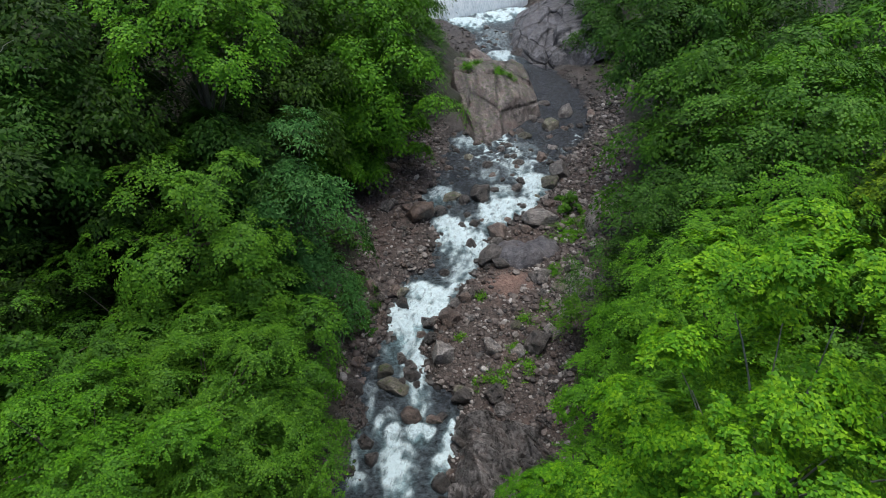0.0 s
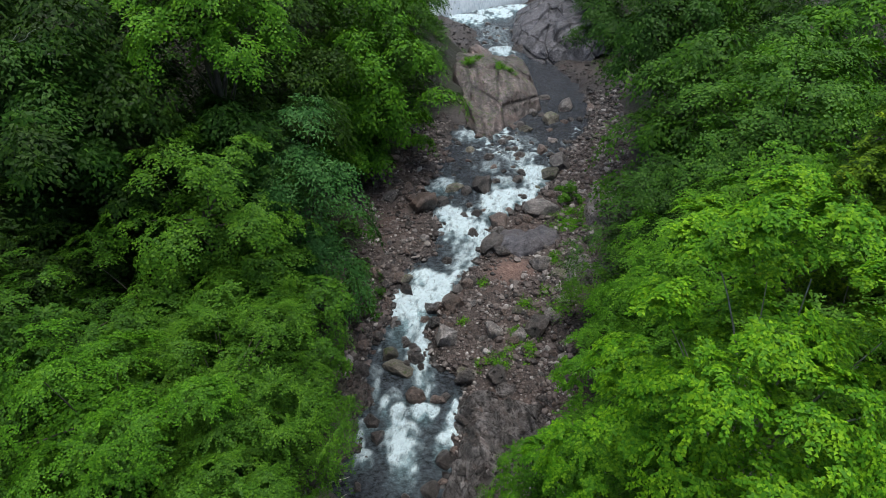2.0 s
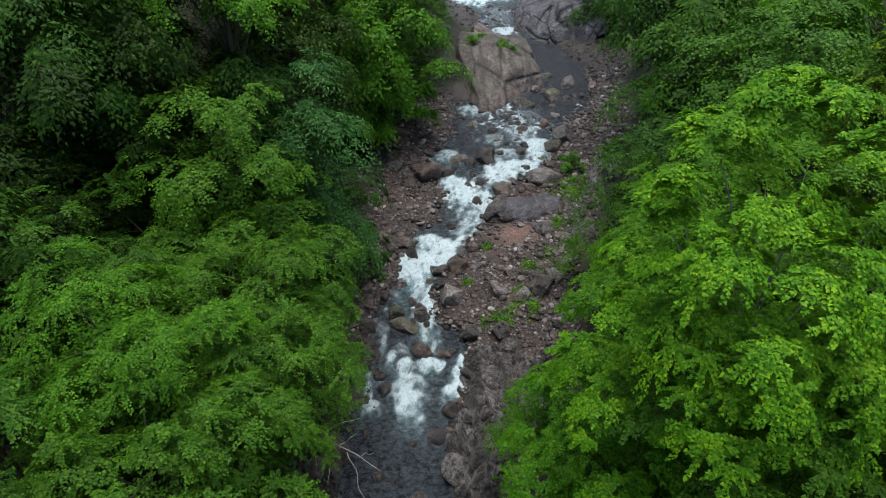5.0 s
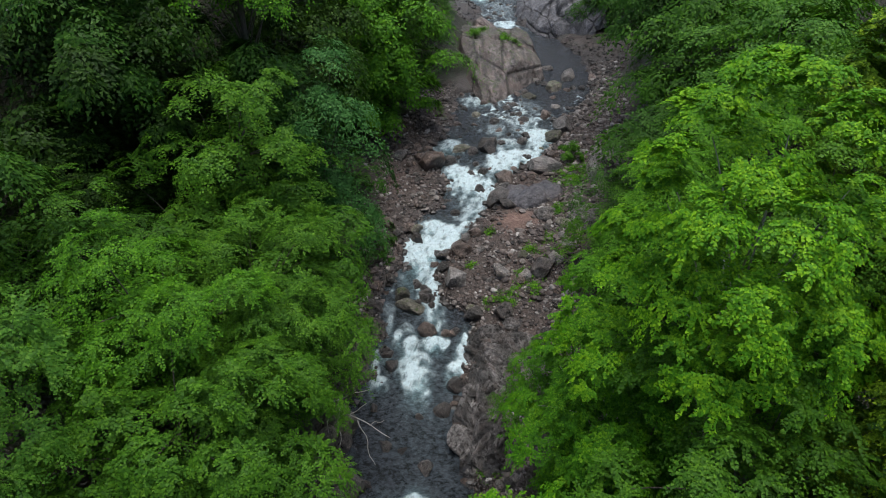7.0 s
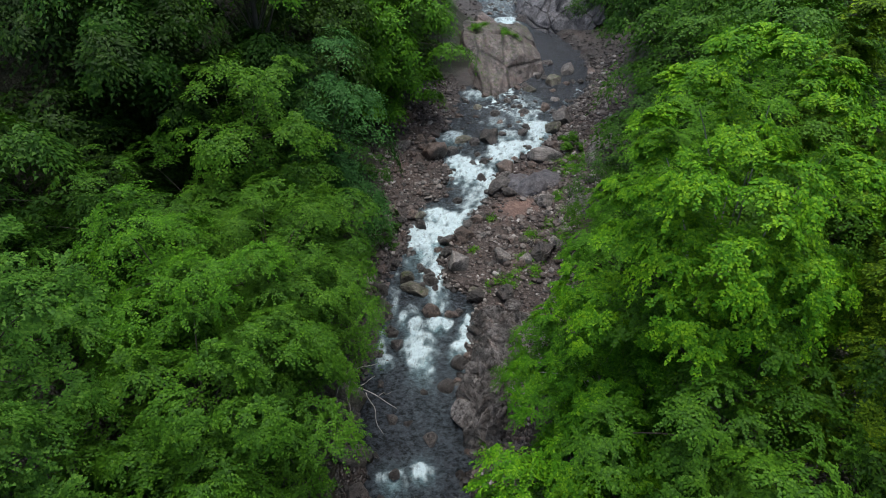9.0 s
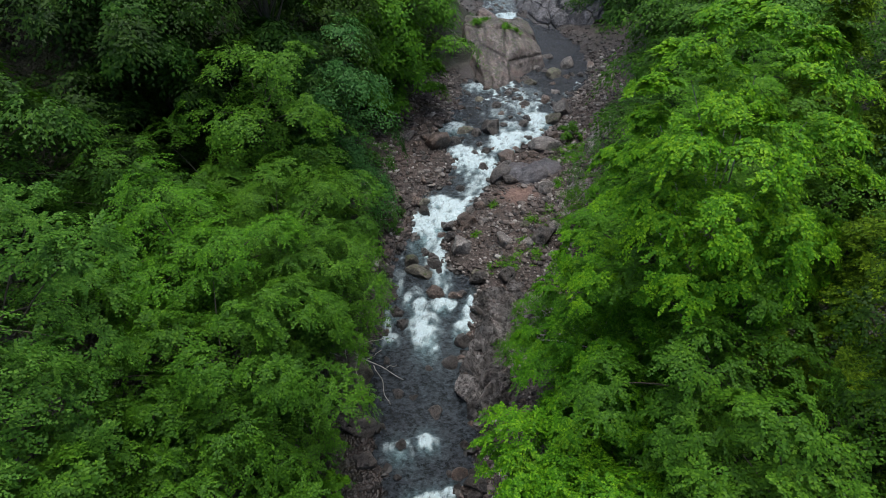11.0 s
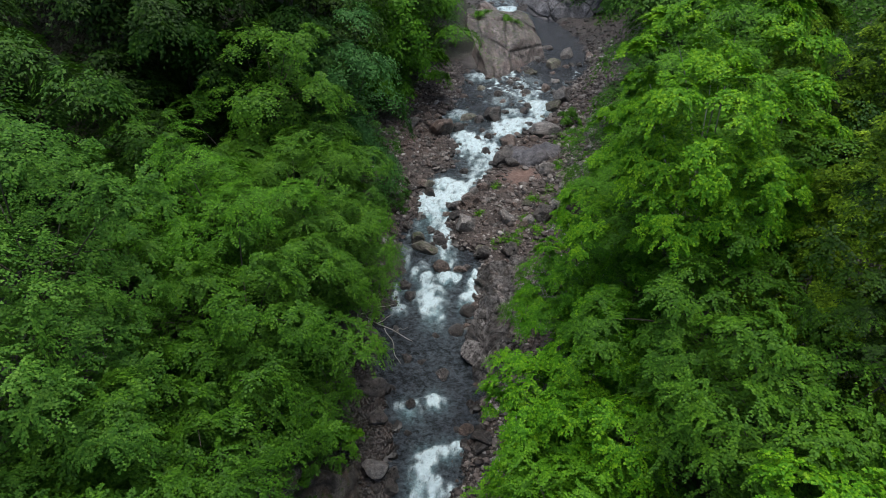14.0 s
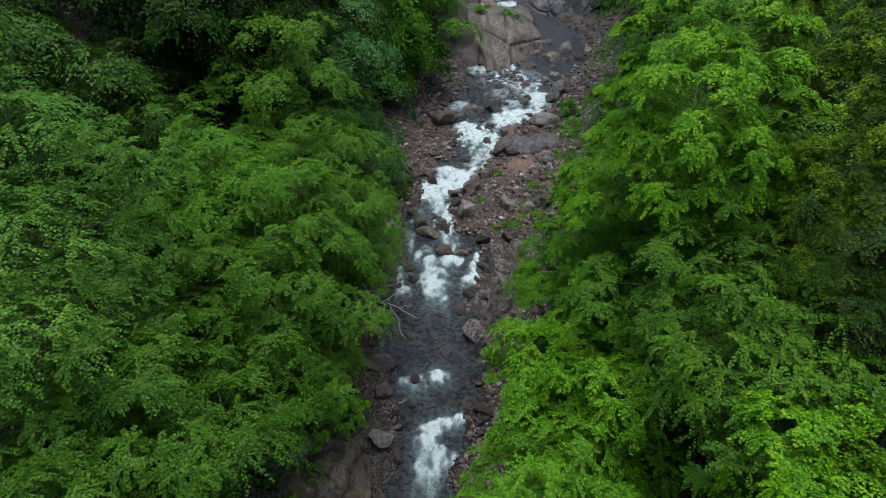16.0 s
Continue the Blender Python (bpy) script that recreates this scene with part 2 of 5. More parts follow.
froth = arith(n, l, "ADD", arith(n, l, "MULTIPLY", arith(n, l, "SUBTRACT", streak.outputs["Fac"], 0.5), 1.0), arith(n, l, "ADD", arith(n, l, "MULTIPLY", arith(n, l, "SUBTRACT", fine.outputs["Fac"], 0.5), 0.7), arith(n, l, "ADD", curl, 0.17)))
k = arith(n, l, "ADD", arith(n, l, "MULTIPLY", fo.outputs["Fac"], 1.0), arith(n, l, "MULTIPLY", froth, arith(n, l, "ADD", 0.10, arith(n, l, "MULTIPLY", fo.outputs["Fac"], 1.05))))
white = ramp(n, l, k, [(0.24, (0, 0, 0)), (0.46, (0.14, 0.14, 0.14)), (0.72, (0.50, 0.50, 0.50)), (0.98, (0.95, 0.95, 0.95))])
ch = n.new("ShaderNodeAttribute")
ch.attribute_name = "churn"
body = ramp(n, l, ch.outputs["Fac"], [(0.0, (0.036, 0.042, 0.050)), (0.35, (0.054, 0.070, 0.080)), (0.70, (0.095, 0.145, 0.158)), (1.0, (0.215, 0.325, 0.352))])
drift = n.new("ShaderNodeMapping")
drift.inputs["Scale"].default_value = (1.0, 1.25, 1.0)
drift.inputs["Rotation"].default_value = (0, 0, 0.35)
l.new(mixed(n, l, 0.25, pos, noise_tex(n, l, 1.6, 3, 0.5, pos).outputs["Color"], "ADD"), drift.inputs["Vector"])
mottle = noise_tex(n, l, 3.2, 7, 0.70, drift.outputs["Vector"])
# bed mottling and ripple contrast of reflected light, multiplied into the body colour
body = mixed(n, l, 0.9, body, ramp(n, l, mottle.outputs["Fac"], [(0.40, (0.45, 0.45, 0.45)), (0.5, (0.95, 0.95, 0.95)), (0.62, (1.5, 1.5, 1.5))]), "MULTIPLY")
# pale ripple lines: sky glints put into the body colour
rip = n.new("ShaderNodeMapping")
rip.inputs["Scale"].default_value = (1.0, 2.2, 1.0)
rip.inputs["Rotation"].default_value = (0, 0, -0.25)
l.new(mixed(n, l, 0.4, pos, noise_tex(n, l, 1.1, 4, 0.6, pos).outputs["Color"], "ADD"), rip.inputs["Vector"])
ripple = noise_tex(n, l, 2.6, 5, 0.62, rip.outputs["Vector"])
ripple_glint = arith(n, l, "ABSOLUTE", arith(n, l, "SUBTRACT", ripple.outputs["Fac"], 0.5))
body = mixed(n, l, 0.75, body, ramp(n, l, ripple_glint, [(0.0, (1.9, 1.9, 1.9)), (0.03, (1.1, 1.1, 1.1)), (0.10, (0.8, 0.8, 0.8))]), "MULTIPLY")
l.new(mixed(n, l, white, body, (0.63, 0.765, 0.805)), p.inputs["Base Color"])
rr = n.new("ShaderNodeMapRange")
rr.inputs["To Min"].default_value, rr.inputs["To Max"].default_value = 0.07, 0.65
l.new(white, rr.inputs["Value"])
l.new(rr.outputs[0], p.inputs["Roughness"])
p.inputs["IOR"].default_value = 1.33
wave = noise_tex(n, l, 2.4, 5, 0.6, drift.outputs["Vector"])
bump(n, l, arith(n, l, "ADD", wave.outputs["Fac"], arith(n, l, "ADD", arith(n, l, "MULTIPLY", streak.outputs["Fac"], 0.6), mottle.outputs["Fac"])), 0.9, 0.26, p)
clear = n.new("ShaderNodeBsdfTransparent")
clear.inputs["Color"].default_value = (0.60, 0.66, 0.68, 1)
mx = n.new("ShaderNodeMixShader")
al = n.new("ShaderNodeMapRange")
al.inputs["From Max"].default_value = 0.45
al.inputs["To Min"].default_value, al.inputs["To Max"].default_value = 0.90, 1.0
l.new(arith(n, l, "ADD", fo.outputs["Fac"], arith(n, l, "MULTIPLY", white, 1.0)), al.inputs["Value"])
l.new(al.outputs[0], mx.inputs["Fac"])
l.new(clear.outputs[0], mx.inputs[1])
l.new(p.outputs[0], mx.inputs[2])
l.new(mx.outputs[0], n["Material Output"].inputs["Surface"])


# ---- mesh helpers ----
def mesh_from(name, verts, faces, mats, smooth=False):
    """A mesh from arrays of corners and of quads or triangles."""
    verts, faces = np.asarray(verts, np.float32), np.asarray(faces, np.int32)
    me = bpy.data.meshes.new(name)
    me.vertices.add(len(verts))
    me.vertices.foreach_set("co", verts.ravel())
    k = faces.shape[1]
    me.loops.add(faces.size)
    me.loops.foreach_set("vertex_index", faces.ravel())
    me.polygons.add(len(faces))
    me.polygons.foreach_set("loop_start", np.arange(0, faces.size, k, dtype=np.int32))
    me.polygons.foreach_set("use_smooth", np.full(len(faces), smooth))
    for m in mats if isinstance(mats, (list, tuple)) else [mats]:
        me.materials.append(m)
    me.update(calc_edges=True)
    return me


def grid_faces(nu, nv):
    i = np.arange((nv - 1) * (nu - 1))
    a = i // (nu - 1) * nu + i % (nu - 1)
    return np.stack([a, a + 1, a + 1 + nu, a + nu], 1)


def part(name, me, parent, label=""):
    ob = new(name, me)
    ob.parent = parent
    if label:
        tagged(ob, label)
    return ob


def unit(a):
    return a / (np.linalg.norm(a, axis=-1, keepdims=True) + 1e-9)


def wobble(p, freq, seed):
    """Smooth noise between about -1 and 1 at an array of places."""
    r = np.random.default_rng(seed)
    out = 0
    for _ in range(7):
        k = r.normal(size=p.shape[-1])
        k *= freq * r.uniform(0.6, 1.5) / np.linalg.norm(k)
        out = out + np.sin(p @ k + r.uniform(0, 6.28))
    return out / 3.2


# ---- the lie of the land ----
RIVER_Y = np.array([-14, 3.5, 5, 8.4, 10.5, 12.5, 15, 18, 20.5, 22.3, 24, 26, 28, 30, 32, 34.4, 37, 40, 42.4, 44, 48, 53, 57, 63, 68, 72, 78, 84, 92])
RIVER_L = np.array([-5, -4.6, -4.4, -4.6, -5.2, -6, -6.4, -5.1, -4.6, -4.9, -5.2, -4, -3.8, -3.7, -2.8, -0.8, -0.4, -1.1, -2, -1, 0.2, 0.8, 8.0, 9.6, 9.2, 4.6, 4, -1, -1])
RIVER_R = np.array([-1.5, -1.5, -1.2, 0.3, 0.6, 0.4, 0, 0.4, 1.2, 0.5, -1.1, -1.2, -0.8, 0.6, 1.9, 3, 3.8, 6.8, 8.8, 9.5, 11.3, 14.3, 15.7, 15, 13.4, 8.6, 9, 12, 13])
FALL_Y = np.array([-14, 3.6, 5.8, 7.4, 9.6, 18.5, 20.2, 28, 31.5, 36, 40.5, 43, 46, 52, 58, 68, 72.5, 80, 95])
FALL_Z = np.array([-1.3, -0.75, -0.33, -0.16, 0.0, 0.12, 0.55, 0.65, 1.0, 1.1, 1.4, 1.6, 1.65, 1.9, 2.1, 2.3, 3.0, 3.5, 3.8])
BANK_LY = np.array([-14, 8, 12, 18, 24, 28, 32, 38, 42, 48, 54, 60, 92])
BANK_L = np.array([1.5, 1.5, 1.0, 0.8, 1.4, 2.2, 4.2, 6.3, 5.8, 4.0, 3.0, 6.5, 3.0])
BANK_RY = np.array([-14, 5, 10, 14, 19, 25, 29, 33, 38, 47, 57, 68, 75, 92])
BANK_R = np.array([0.8, 1.5, 3, 4.5, 7.5, 8, 9.5, 11.5, 14, 17, 18.5, 23, 24, 24])


def water_z(y):
    return np.interp(y, FALL_Y, FALL_Z)


def river_l(y):
    return np.interp(y, RIVER_Y, RIVER_L) + 0.25 * np.sin(1.9 * y) + 0.15 * np.sin(4.7 * y + 1)


def river_r(y):
    return np.interp(y, RIVER_Y, RIVER_R) + 0.25 * np.sin(2.3 * y + 2) + 0.15 * np.sin(5.1 * y)


def land(x, y):
    """Height of the ground, and how much of it is forest floor."""
    x, y = np.asarray(x, float), np.asarray(y, float)
    w, xl, xr = water_z(y), river_l(y), river_r(y)
    dl, dr = xl - x, x - xr
    bl = np.interp(y, BANK_LY, BANK_L)
    br = np.maximum(np.interp(y, BANK_RY, BANK_R) - xr, 0.5)
    inside = np.minimum(-dl, -dr)
    bed = w - 0.42 * np.clip(inside / 0.8, 0, 1) ** 0.7
    p = np.stack([x, y], -1)
    rough = 0.10 * wobble(p, 1.3, 3) + 0.06 * wobble(p, 3.1, 4)

    def side(d, bar, rise, slope):
        low = 0.30 * np.clip(d / 0.7, 0, 1) + rise * np.clip(d, 0, bar)
        over = np.clip(d - bar, 0, None)
        steep = slope * over * np.clip(over / 1.5, 0.35, 1)
        return low + np.where(steep < 26, steep, 26 + (steep - 26) * 0.3)

    left = w + side(dl, bl, 0.08, 0.78)
    right = w + side(dr, br, 0.20, 0.70)
    z = np.where(inside > 0, bed, np.where(dl > 0, left, right)) + rough
    forest = np.where(dl > 0, np.clip((dl - bl + 0.3) / 1.2, 0, 1), np.clip((dr - br + 0.3) / 1.2, 0, 1))
    head = np.clip(y - 99, 0, 70)  # unseen slope added to close the valley and darken sky reflections in the water
    forest = np.maximum(forest, np.clip(head / 3, 0, 1))
    return z + 0.75 * head + 0.5 * forest * wobble(p, 0.35, 5), forest


def ground_z(x, y):
    return float(land(x, y)[0])


def spread(lo, hi, step, far):
    mid = np.arange(lo, hi, step)
    out = far * np.linspace(0.02, 1, 26) ** 2.2
    return np.concatenate([(lo - out)[::-1], mid, hi + out])


gx, gy = spread(-16, 27, 0.26, 900), spread(-6, 96, 0.30, 900)
X, Y = np.meshgrid(gx, gy)
Z, F = land(X, Y)
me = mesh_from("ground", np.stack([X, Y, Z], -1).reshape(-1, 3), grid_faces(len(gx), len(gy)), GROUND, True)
me.attributes.new("forest", "FLOAT", "POINT").data.foreach_set("value", F.ravel().astype(np.float32))
# wet by the water; near end darkened for missing canopy shade, far end too
wet_and_shade = np.clip(1.15 - (Z - water_z(Y)) / 0.55, 0, 1) + np.clip((15 - Y) / 4, 0, 0.8) + np.clip((Y - 47) / 8, 0, 0.9)
me.attributes.new("wet", "FLOAT", "POINT").data.foreach_set("value", np.clip(wet_and_shade, 0, 1).ravel().astype(np.float32))
sand = np.exp(-(((X - 4.7) / 1.5) ** 2) - ((Y - 30.9) / 1.3) ** 2) * (1 + 0.4 * wobble(np.stack([X, Y], -1), 2.5, 9))
me.attributes.new("sand", "FLOAT", "POINT").data.foreach_set("value", np.clip(1.6 * sand - 0.25, 0, 1).ravel().astype(np.float32))
ground = tagged(new("ground", me), "reddish brown gravel bars rising into dark forest slopes", "ground", kind="structure")

# white water: x, y, half width, half length, strength
RAPIDS = [
    (6.5, 77.6, 2.0, 2.0, 0.40), (7.2, 72.0, 1.8, 0.9, 0.75), (3.0, 51.8, 2.3, 0.6, 0.6), (4.8, 48.2, 2.2, 1.1, 0.28),
    (7.4, 50.4, 1.3, 1.2, 0.34), (6.2, 46.8, 2.2, 0.8, 0.32), (8.2, 44.6, 1.5, 1.4, 0.8), (5.1, 43.3, 1.4, 0.9, 0.6),
    (6.0, 41.0, 2.4, 1.2, 0.85), (8.0, 42.6, 1.0, 0.9, 0.8), (-0.4, 42.9, 1.2, 0.9, 0.75), (0.3, 38.8, 1.2, 0.9, 0.85),
    (1.7, 37.7, 1.8, 1.2, 0.9), (1.5, 35.6, 1.3, 1.2, 0.6), (2.7, 35.7, 1.5, 0.8, 0.75), (1.9, 34.3, 1.0, 1.0, 0.65), (1.3, 33.0, 0.8, 0.9, 0.6), (4.0, 39.4, 1.4, 1.0, 0.75), (7.2, 47.2, 1.5, 1.1, 0.6), (4.4, 46.0, 1.5, 0.8, 0.45),
    (-1.7, 31.3, 0.9, 0.7, 0.85), (1.4, 31.4, 1.0, 0.6, 0.75), (-0.2, 30.4, 1.6, 0.9, 1.0),
]
RAPIDS_LOW = [
    (-1.9, 29, 1.72, 1.26, 1.00), (-2.7, 27.6, 1.03, 1.15, 0.94), (-2.2, 26.6, 0.92, 1.15, 0.66), (-1.7, 25.2, 0.69, 0.92, 0.55), (-1.6, 24.2, 0.69, 1.15, 0.77), (-1.5, 23.2, 0.60, 0.90, 0.75), (-3.2, 21.0, 0.40, 0.50, 0.5),
    (-1.8, 22.5, 0.69, 0.69, 0.44), (-4.4, 22.5, 0.46, 0.69, 0.39),
    (-4.2, 21.6, 0.24, 0.68, 0.55), (-3.6, 20.5, 0.34, 0.48, 0.77), (-2.9, 19.6, 0.58, 0.68, 1.00), (-2.5, 18.6, 0.78, 0.77, 1.00), (-2.3, 17.6, 0.73, 0.77, 0.88), (-2.2, 16.6, 0.58, 0.68, 0.44), (-1.5, 19.95, 0.69, 0.29, 0.99), (0.55, 20.1, 0.25, 0.48, 0.88), (0.3, 19, 0.36, 0.77, 0.99), (-0.2, 18, 0.49, 0.57, 0.83), (-4.5, 19.2, 0.49, 0.29, 0.66), (-4.9, 18.3, 0.24, 0.57, 0.55), (-4.6, 17.2, 0.49, 0.34, 0.66), (-1.6, 16.8, 1.95, 2.31, 0.20),
]
RAPIDS_END = [
    (-3.6, 9.5, 0.55, 0.36, 0.85), (-3.0, 9.2, 0.5, 0.4, 0.5), (-2.3, 9.9, 0.62, 0.30, 0.85), (-1.7, 9.8, 0.4, 0.25, 0.6), (-4.3, 9.5, 0.25, 0.2, 0.5), (-0.9, 7.0, 0.5, 0.26, 0.8), (-1.6, 6.8, 0.45, 0.30, 0.85), (-2.6, 6.3, 0.5, 0.42, 0.95), (-2.9, 5.5, 0.6, 0.6, 0.95), (-2.3, 4.8, 0.8, 0.7, 0.85), (-2.6, 3.6, 0.7, 0.7, 0.45), (-2.3, 2.2, 0.65, 0.7, 0.3),
    (-0.5, 80.8, 2.2, 1.3, 1.0), (3.2, 82.8, 2.4, 1.4, 1.0), (7.0, 85.2, 2.4, 1.4, 1.0), (10.5, 87.2, 2.4, 1.4, 0.9),
]

nu, vs = 74, np.concatenate([np.arange(-70, -9, 2.0), np.arange(-9, 88.4, 0.11)])
U, V = np.meshgrid(np.linspace(0, 1, nu), vs)
XW = river_l(V) - 0.45 + U * (river_r(V) - river_l(V) + 0.9)
foam, churn = np.zeros_like(XW), np.zeros_like(XW)
flow = np.stack([XW, V * 0.5], -1)
jag = 0.38 * wobble(flow, 2.6, 11) + 0.34 * wobble(flow, 6.0, 12) + 0.24 * wobble(flow, 11.0, 13)
for fx, fy, fw, fl, fs in RAPIDS + RAPIDS_LOW + RAPIDS_END:
    dy_ = V - fy - 0.35 * fl - 0.25 * fl * np.cos(2.2 * (XW - fx) / fw)
    d = np.hypot((XW - fx) / (1.1 * fw), np.where(dy_ > 0, dy_ / (0.55 * fl), dy_ / (1.95 * fl))) + jag * np.where(dy_ > 0, 0.55, 1.0)
    swirl = np.clip((2.3 - np.hypot((XW - fx) / (0.15 + fw), (V - fy + 0.9 * fl) / (0.2 + 1.8 * fl)) - 0.35 * jag) / 2.1, 0, 1) ** 1.4
    churn = np.maximum(churn, min(1.0, fs) * swirl)
    soft_edge = np.clip((1.72 - d) / 1.42, 0, 1)
    foam = np.maximum(foam, min(1.0, 1.08 * fs) * soft_edge * soft_edge * (3 - 2 * soft_edge))
# lacy foam between the stones of the shallow riffles
p2 = np.stack([XW, V], -1)
for y0, y1, strength in ((43.5, 54.0, 0.95), (36.0, 43.5, 0.45), (70.5, 79.0, 0.6), (24.0, 32.0, 0.25)):
    lace = np.clip(1 - 2.6 * np.abs(wobble(p2 * (1, 0.55), 2.4, 71) + 0.4 * wobble(p2, 6.5, 72)), 0, 1) * np.clip(0.65 + 0.7 * wobble(p2, 0.9, 73), 0, 1)
    reach = np.clip((V - y0) / 1.5, 0, 1) * np.clip((y1 - V) / 1.5, 0, 1) * np.clip((0.78 - np.abs(U - 0.42)) / 0.3, 0, 1)
    foam = np.maximum(foam, strength * lace * reach)
wade = np.random.default_rng(64)
standing = [(wade.uniform(river_l(y) + 0.3, river_r(y) - 0.3), y, 0.15 + 0.26 * wade.random() ** 2) for y in np.concatenate([wade.uniform(22, 56, 24), wade.uniform(7.5, 16, 7), wade.uniform(44, 56, 34), wade.uniform(69, 80, 14)])]
for sx_, sy_, sr_ in standing:
    near = np.abs(vs - sy_) < 2.0
    ax, ay = XW[near] - sx_, V[near] - sy_
    collar = np.exp(-((np.hypot(ax, ay) - 1.2 * sr_) / 0.12) ** 2) * 0.5
    tail = np.exp(-((ax / (0.9 * sr_)) ** 2)) * np.exp(-(((ay + 2.2 * sr_ + 0.2) / 0.6) ** 2)) * 0.5
    foam[near] = np.maximum(foam[near], (collar + tail) * np.clip(0.45 + 2 * foam[near], 0, 1) * (1 if sy_ > 16 else 0.55))
ZW = water_z(V) + 0.026 * wobble(p2, 3.5, 21) + 0.018 * wobble(p2, 8, 22) + foam * (0.05 + 0.07 * wobble(p2, 6, 23) + 0.05 * wobble(p2, 13, 24))
me = mesh_from("water", np.stack([XW, V, ZW], -1).reshape(-1, 3), grid_faces(nu, len(vs)), WATER, True)
lines = np.stack([XW - 0.5 * np.interp(V, RIVER_Y, RIVER_L + RIVER_R), 0.5 * V, 0.5 * ZW], -1)
me.attributes.new("flow", "FLOAT_VECTOR", "POINT").data.foreach_set("vector", lines.ravel().astype(np.float32))
me.attributes.new("foam", "FLOAT", "POINT").data.foreach_set("value", foam.ravel().astype(np.float32))
me.attributes.new("churn", "FLOAT", "POINT").data.foreach_set("value", churn.ravel().astype(np.float32))
tagged(new("water", me), "clear dark mountain stream with white rapids between stones", "stream", kind="structure")


# ---- stones ----
def sphere_mesh(level):
    bm = bmesh.new()
    bmesh.ops.create_icosphere(bm, subdivisions=level, radius=1)
    v = np.array([q.co[:] for q in bm.verts])
    fs = np.array([[q.index for q in f.verts] for f in bm.faces])
    bm.free()
    return v, fs


BALL = {k: sphere_mesh(k) for k in (1, 2, 3, 4, 6)}


def stone_shape(seed, level, facets=11, rough=0.045):
    """A worn stone of about unit radius: a ball with some sides ground flat."""
    r = np.random.default_rng(seed)
    v, fs = BALL[level]
    v = v.copy()
    for _ in range(facets):
        d = r.normal(size=3)
        d /= np.linalg.norm(d)
        over = v @ d - r.uniform(0.50, 0.82)
        v -= np.clip(over, 0, None)[:, None] * d * 0.97
    v *= 1.15 + 0.10 * wobble(v, 1.8, seed + 1)[:, None] + rough * wobble(v, 4.5, seed + 2)[:, None] + 0.4 * rough * wobble(v, 11, seed + 3)[:, None]
    return v, fs


STONE_MESH = [mesh_from("stone", *stone_shape(50 + k, 4, 13, 0.075), [], True) for k in range(7)]


def boulder(x, y, w, d, h, mat, label, seed, sink=0.35, base=None):
    """One boulder of given width, depth and height over the ground."""
    src = STONE_MESH[seed % 7].copy()
    src.materials.append(mat)
    ob = tagged(new("boulder", src), label, "boulder", group="boulders in the stream bed")
    z = (max(ground_z(x, y), float(water_z(y)) - 0.25) if base is None else base) + h * (0.5 - sink) + 0.05
    ob.matrix_basis = pose(x, y, z, 0, 0, 57.0 * seed % 360) @ Matrix.Diagonal((0.64 * w, 0.64 * d, 0.64 * h, 1))
    return ob


BOULDERS = [
    (-2.9, 22.9, 1.7, 1.1, 1.0, MOSSY, "flat olive-brown boulder in white water"),
    (-3.7, 24.0, 0.95, 0.9, 0.9, MOSSY, "rounded olive-brown boulder beside rapids"),
    (0.05, 24.9, 1.7, 1.5, 1.4, GREY, "large pale grey boulder at the water's edge"),
    (3.05, 25.0, 0.9, 0.85, 0.9, GREY, "light grey rounded boulder on the gravel bar"),
    (5.7, 24.8, 1.5, 1.1, 1.0, WET, "dark grey boulder on the gravel bar"),
    (3.0, 21.6, 1.2, 1.1, 1.1, WET, "dark wet boulder on the gravel bar"),
    (-1.8, 20.9, 1.15, 0.95, 0.9, BROWN, "reddish brown boulder at a small cascade"),
    (-0.5, 20.6, 0.8, 0.7, 0.7, BROWN, "reddish brown boulder at a small cascade"),
    (-0.1, 20.7, 0.6, 0.6, 0.5, WET, "small dark wet boulder in a cascade"),
    (-3.9, 18.3, 0.9, 1.0, 0.9, WET, "black wet boulder in the cascade's foam"),
    (1.0, 19.2, 0.75, 0.8, 0.8, WET, "dark wet boulder beside the cascade"),
    (1.75, 19.4, 0.5, 0.5, 0.5, BROWN, "small tan boulder at the water's edge"),
    (-2.7, 25.2, 0.7, 0.6, 0.6, WET, "dark wet boulder in white water"),
    (-2.2, 24.8, 0.6, 0.5, 0.5, WET, "dark wet boulder in white water"),
    (-2.9, 30.8, 1.0, 0.7, 0.8, MOSSY, "olive-grey boulder beside rapids"),
    (-2.8, 29.8, 1.0, 0.7, 0.8, WET, "dark boulder beside rapids"),
    (1.5, 29.9, 1.1, 0.9, 0.9, BROWN, "brown boulder at the water's edge"),
    (-0.9, 28.0, 1.0, 0.6, 0.6, WET, "dark low boulder in the stream"),
    (0.4, 27.8, 1.3, 1.0, 0.9, BROWN, "brown boulder at the water's edge"),
    (-0.6, 26.5, 0.9, 0.7, 0.7, WET, "dark boulder at the water's edge"),
    (3.5, 34.2, 1.7, 1.3, 1.1, WET, "dark boulder at the end of a rock slab"),
    (4.3, 37.2, 1.9, 1.2, 1.0, BROWN, "brown boulder beside the rapids"),
    (7.6, 37.6, 2.4, 1.5, 1.1, GREY, "angular pale grey boulder on the gravel bar"),
]
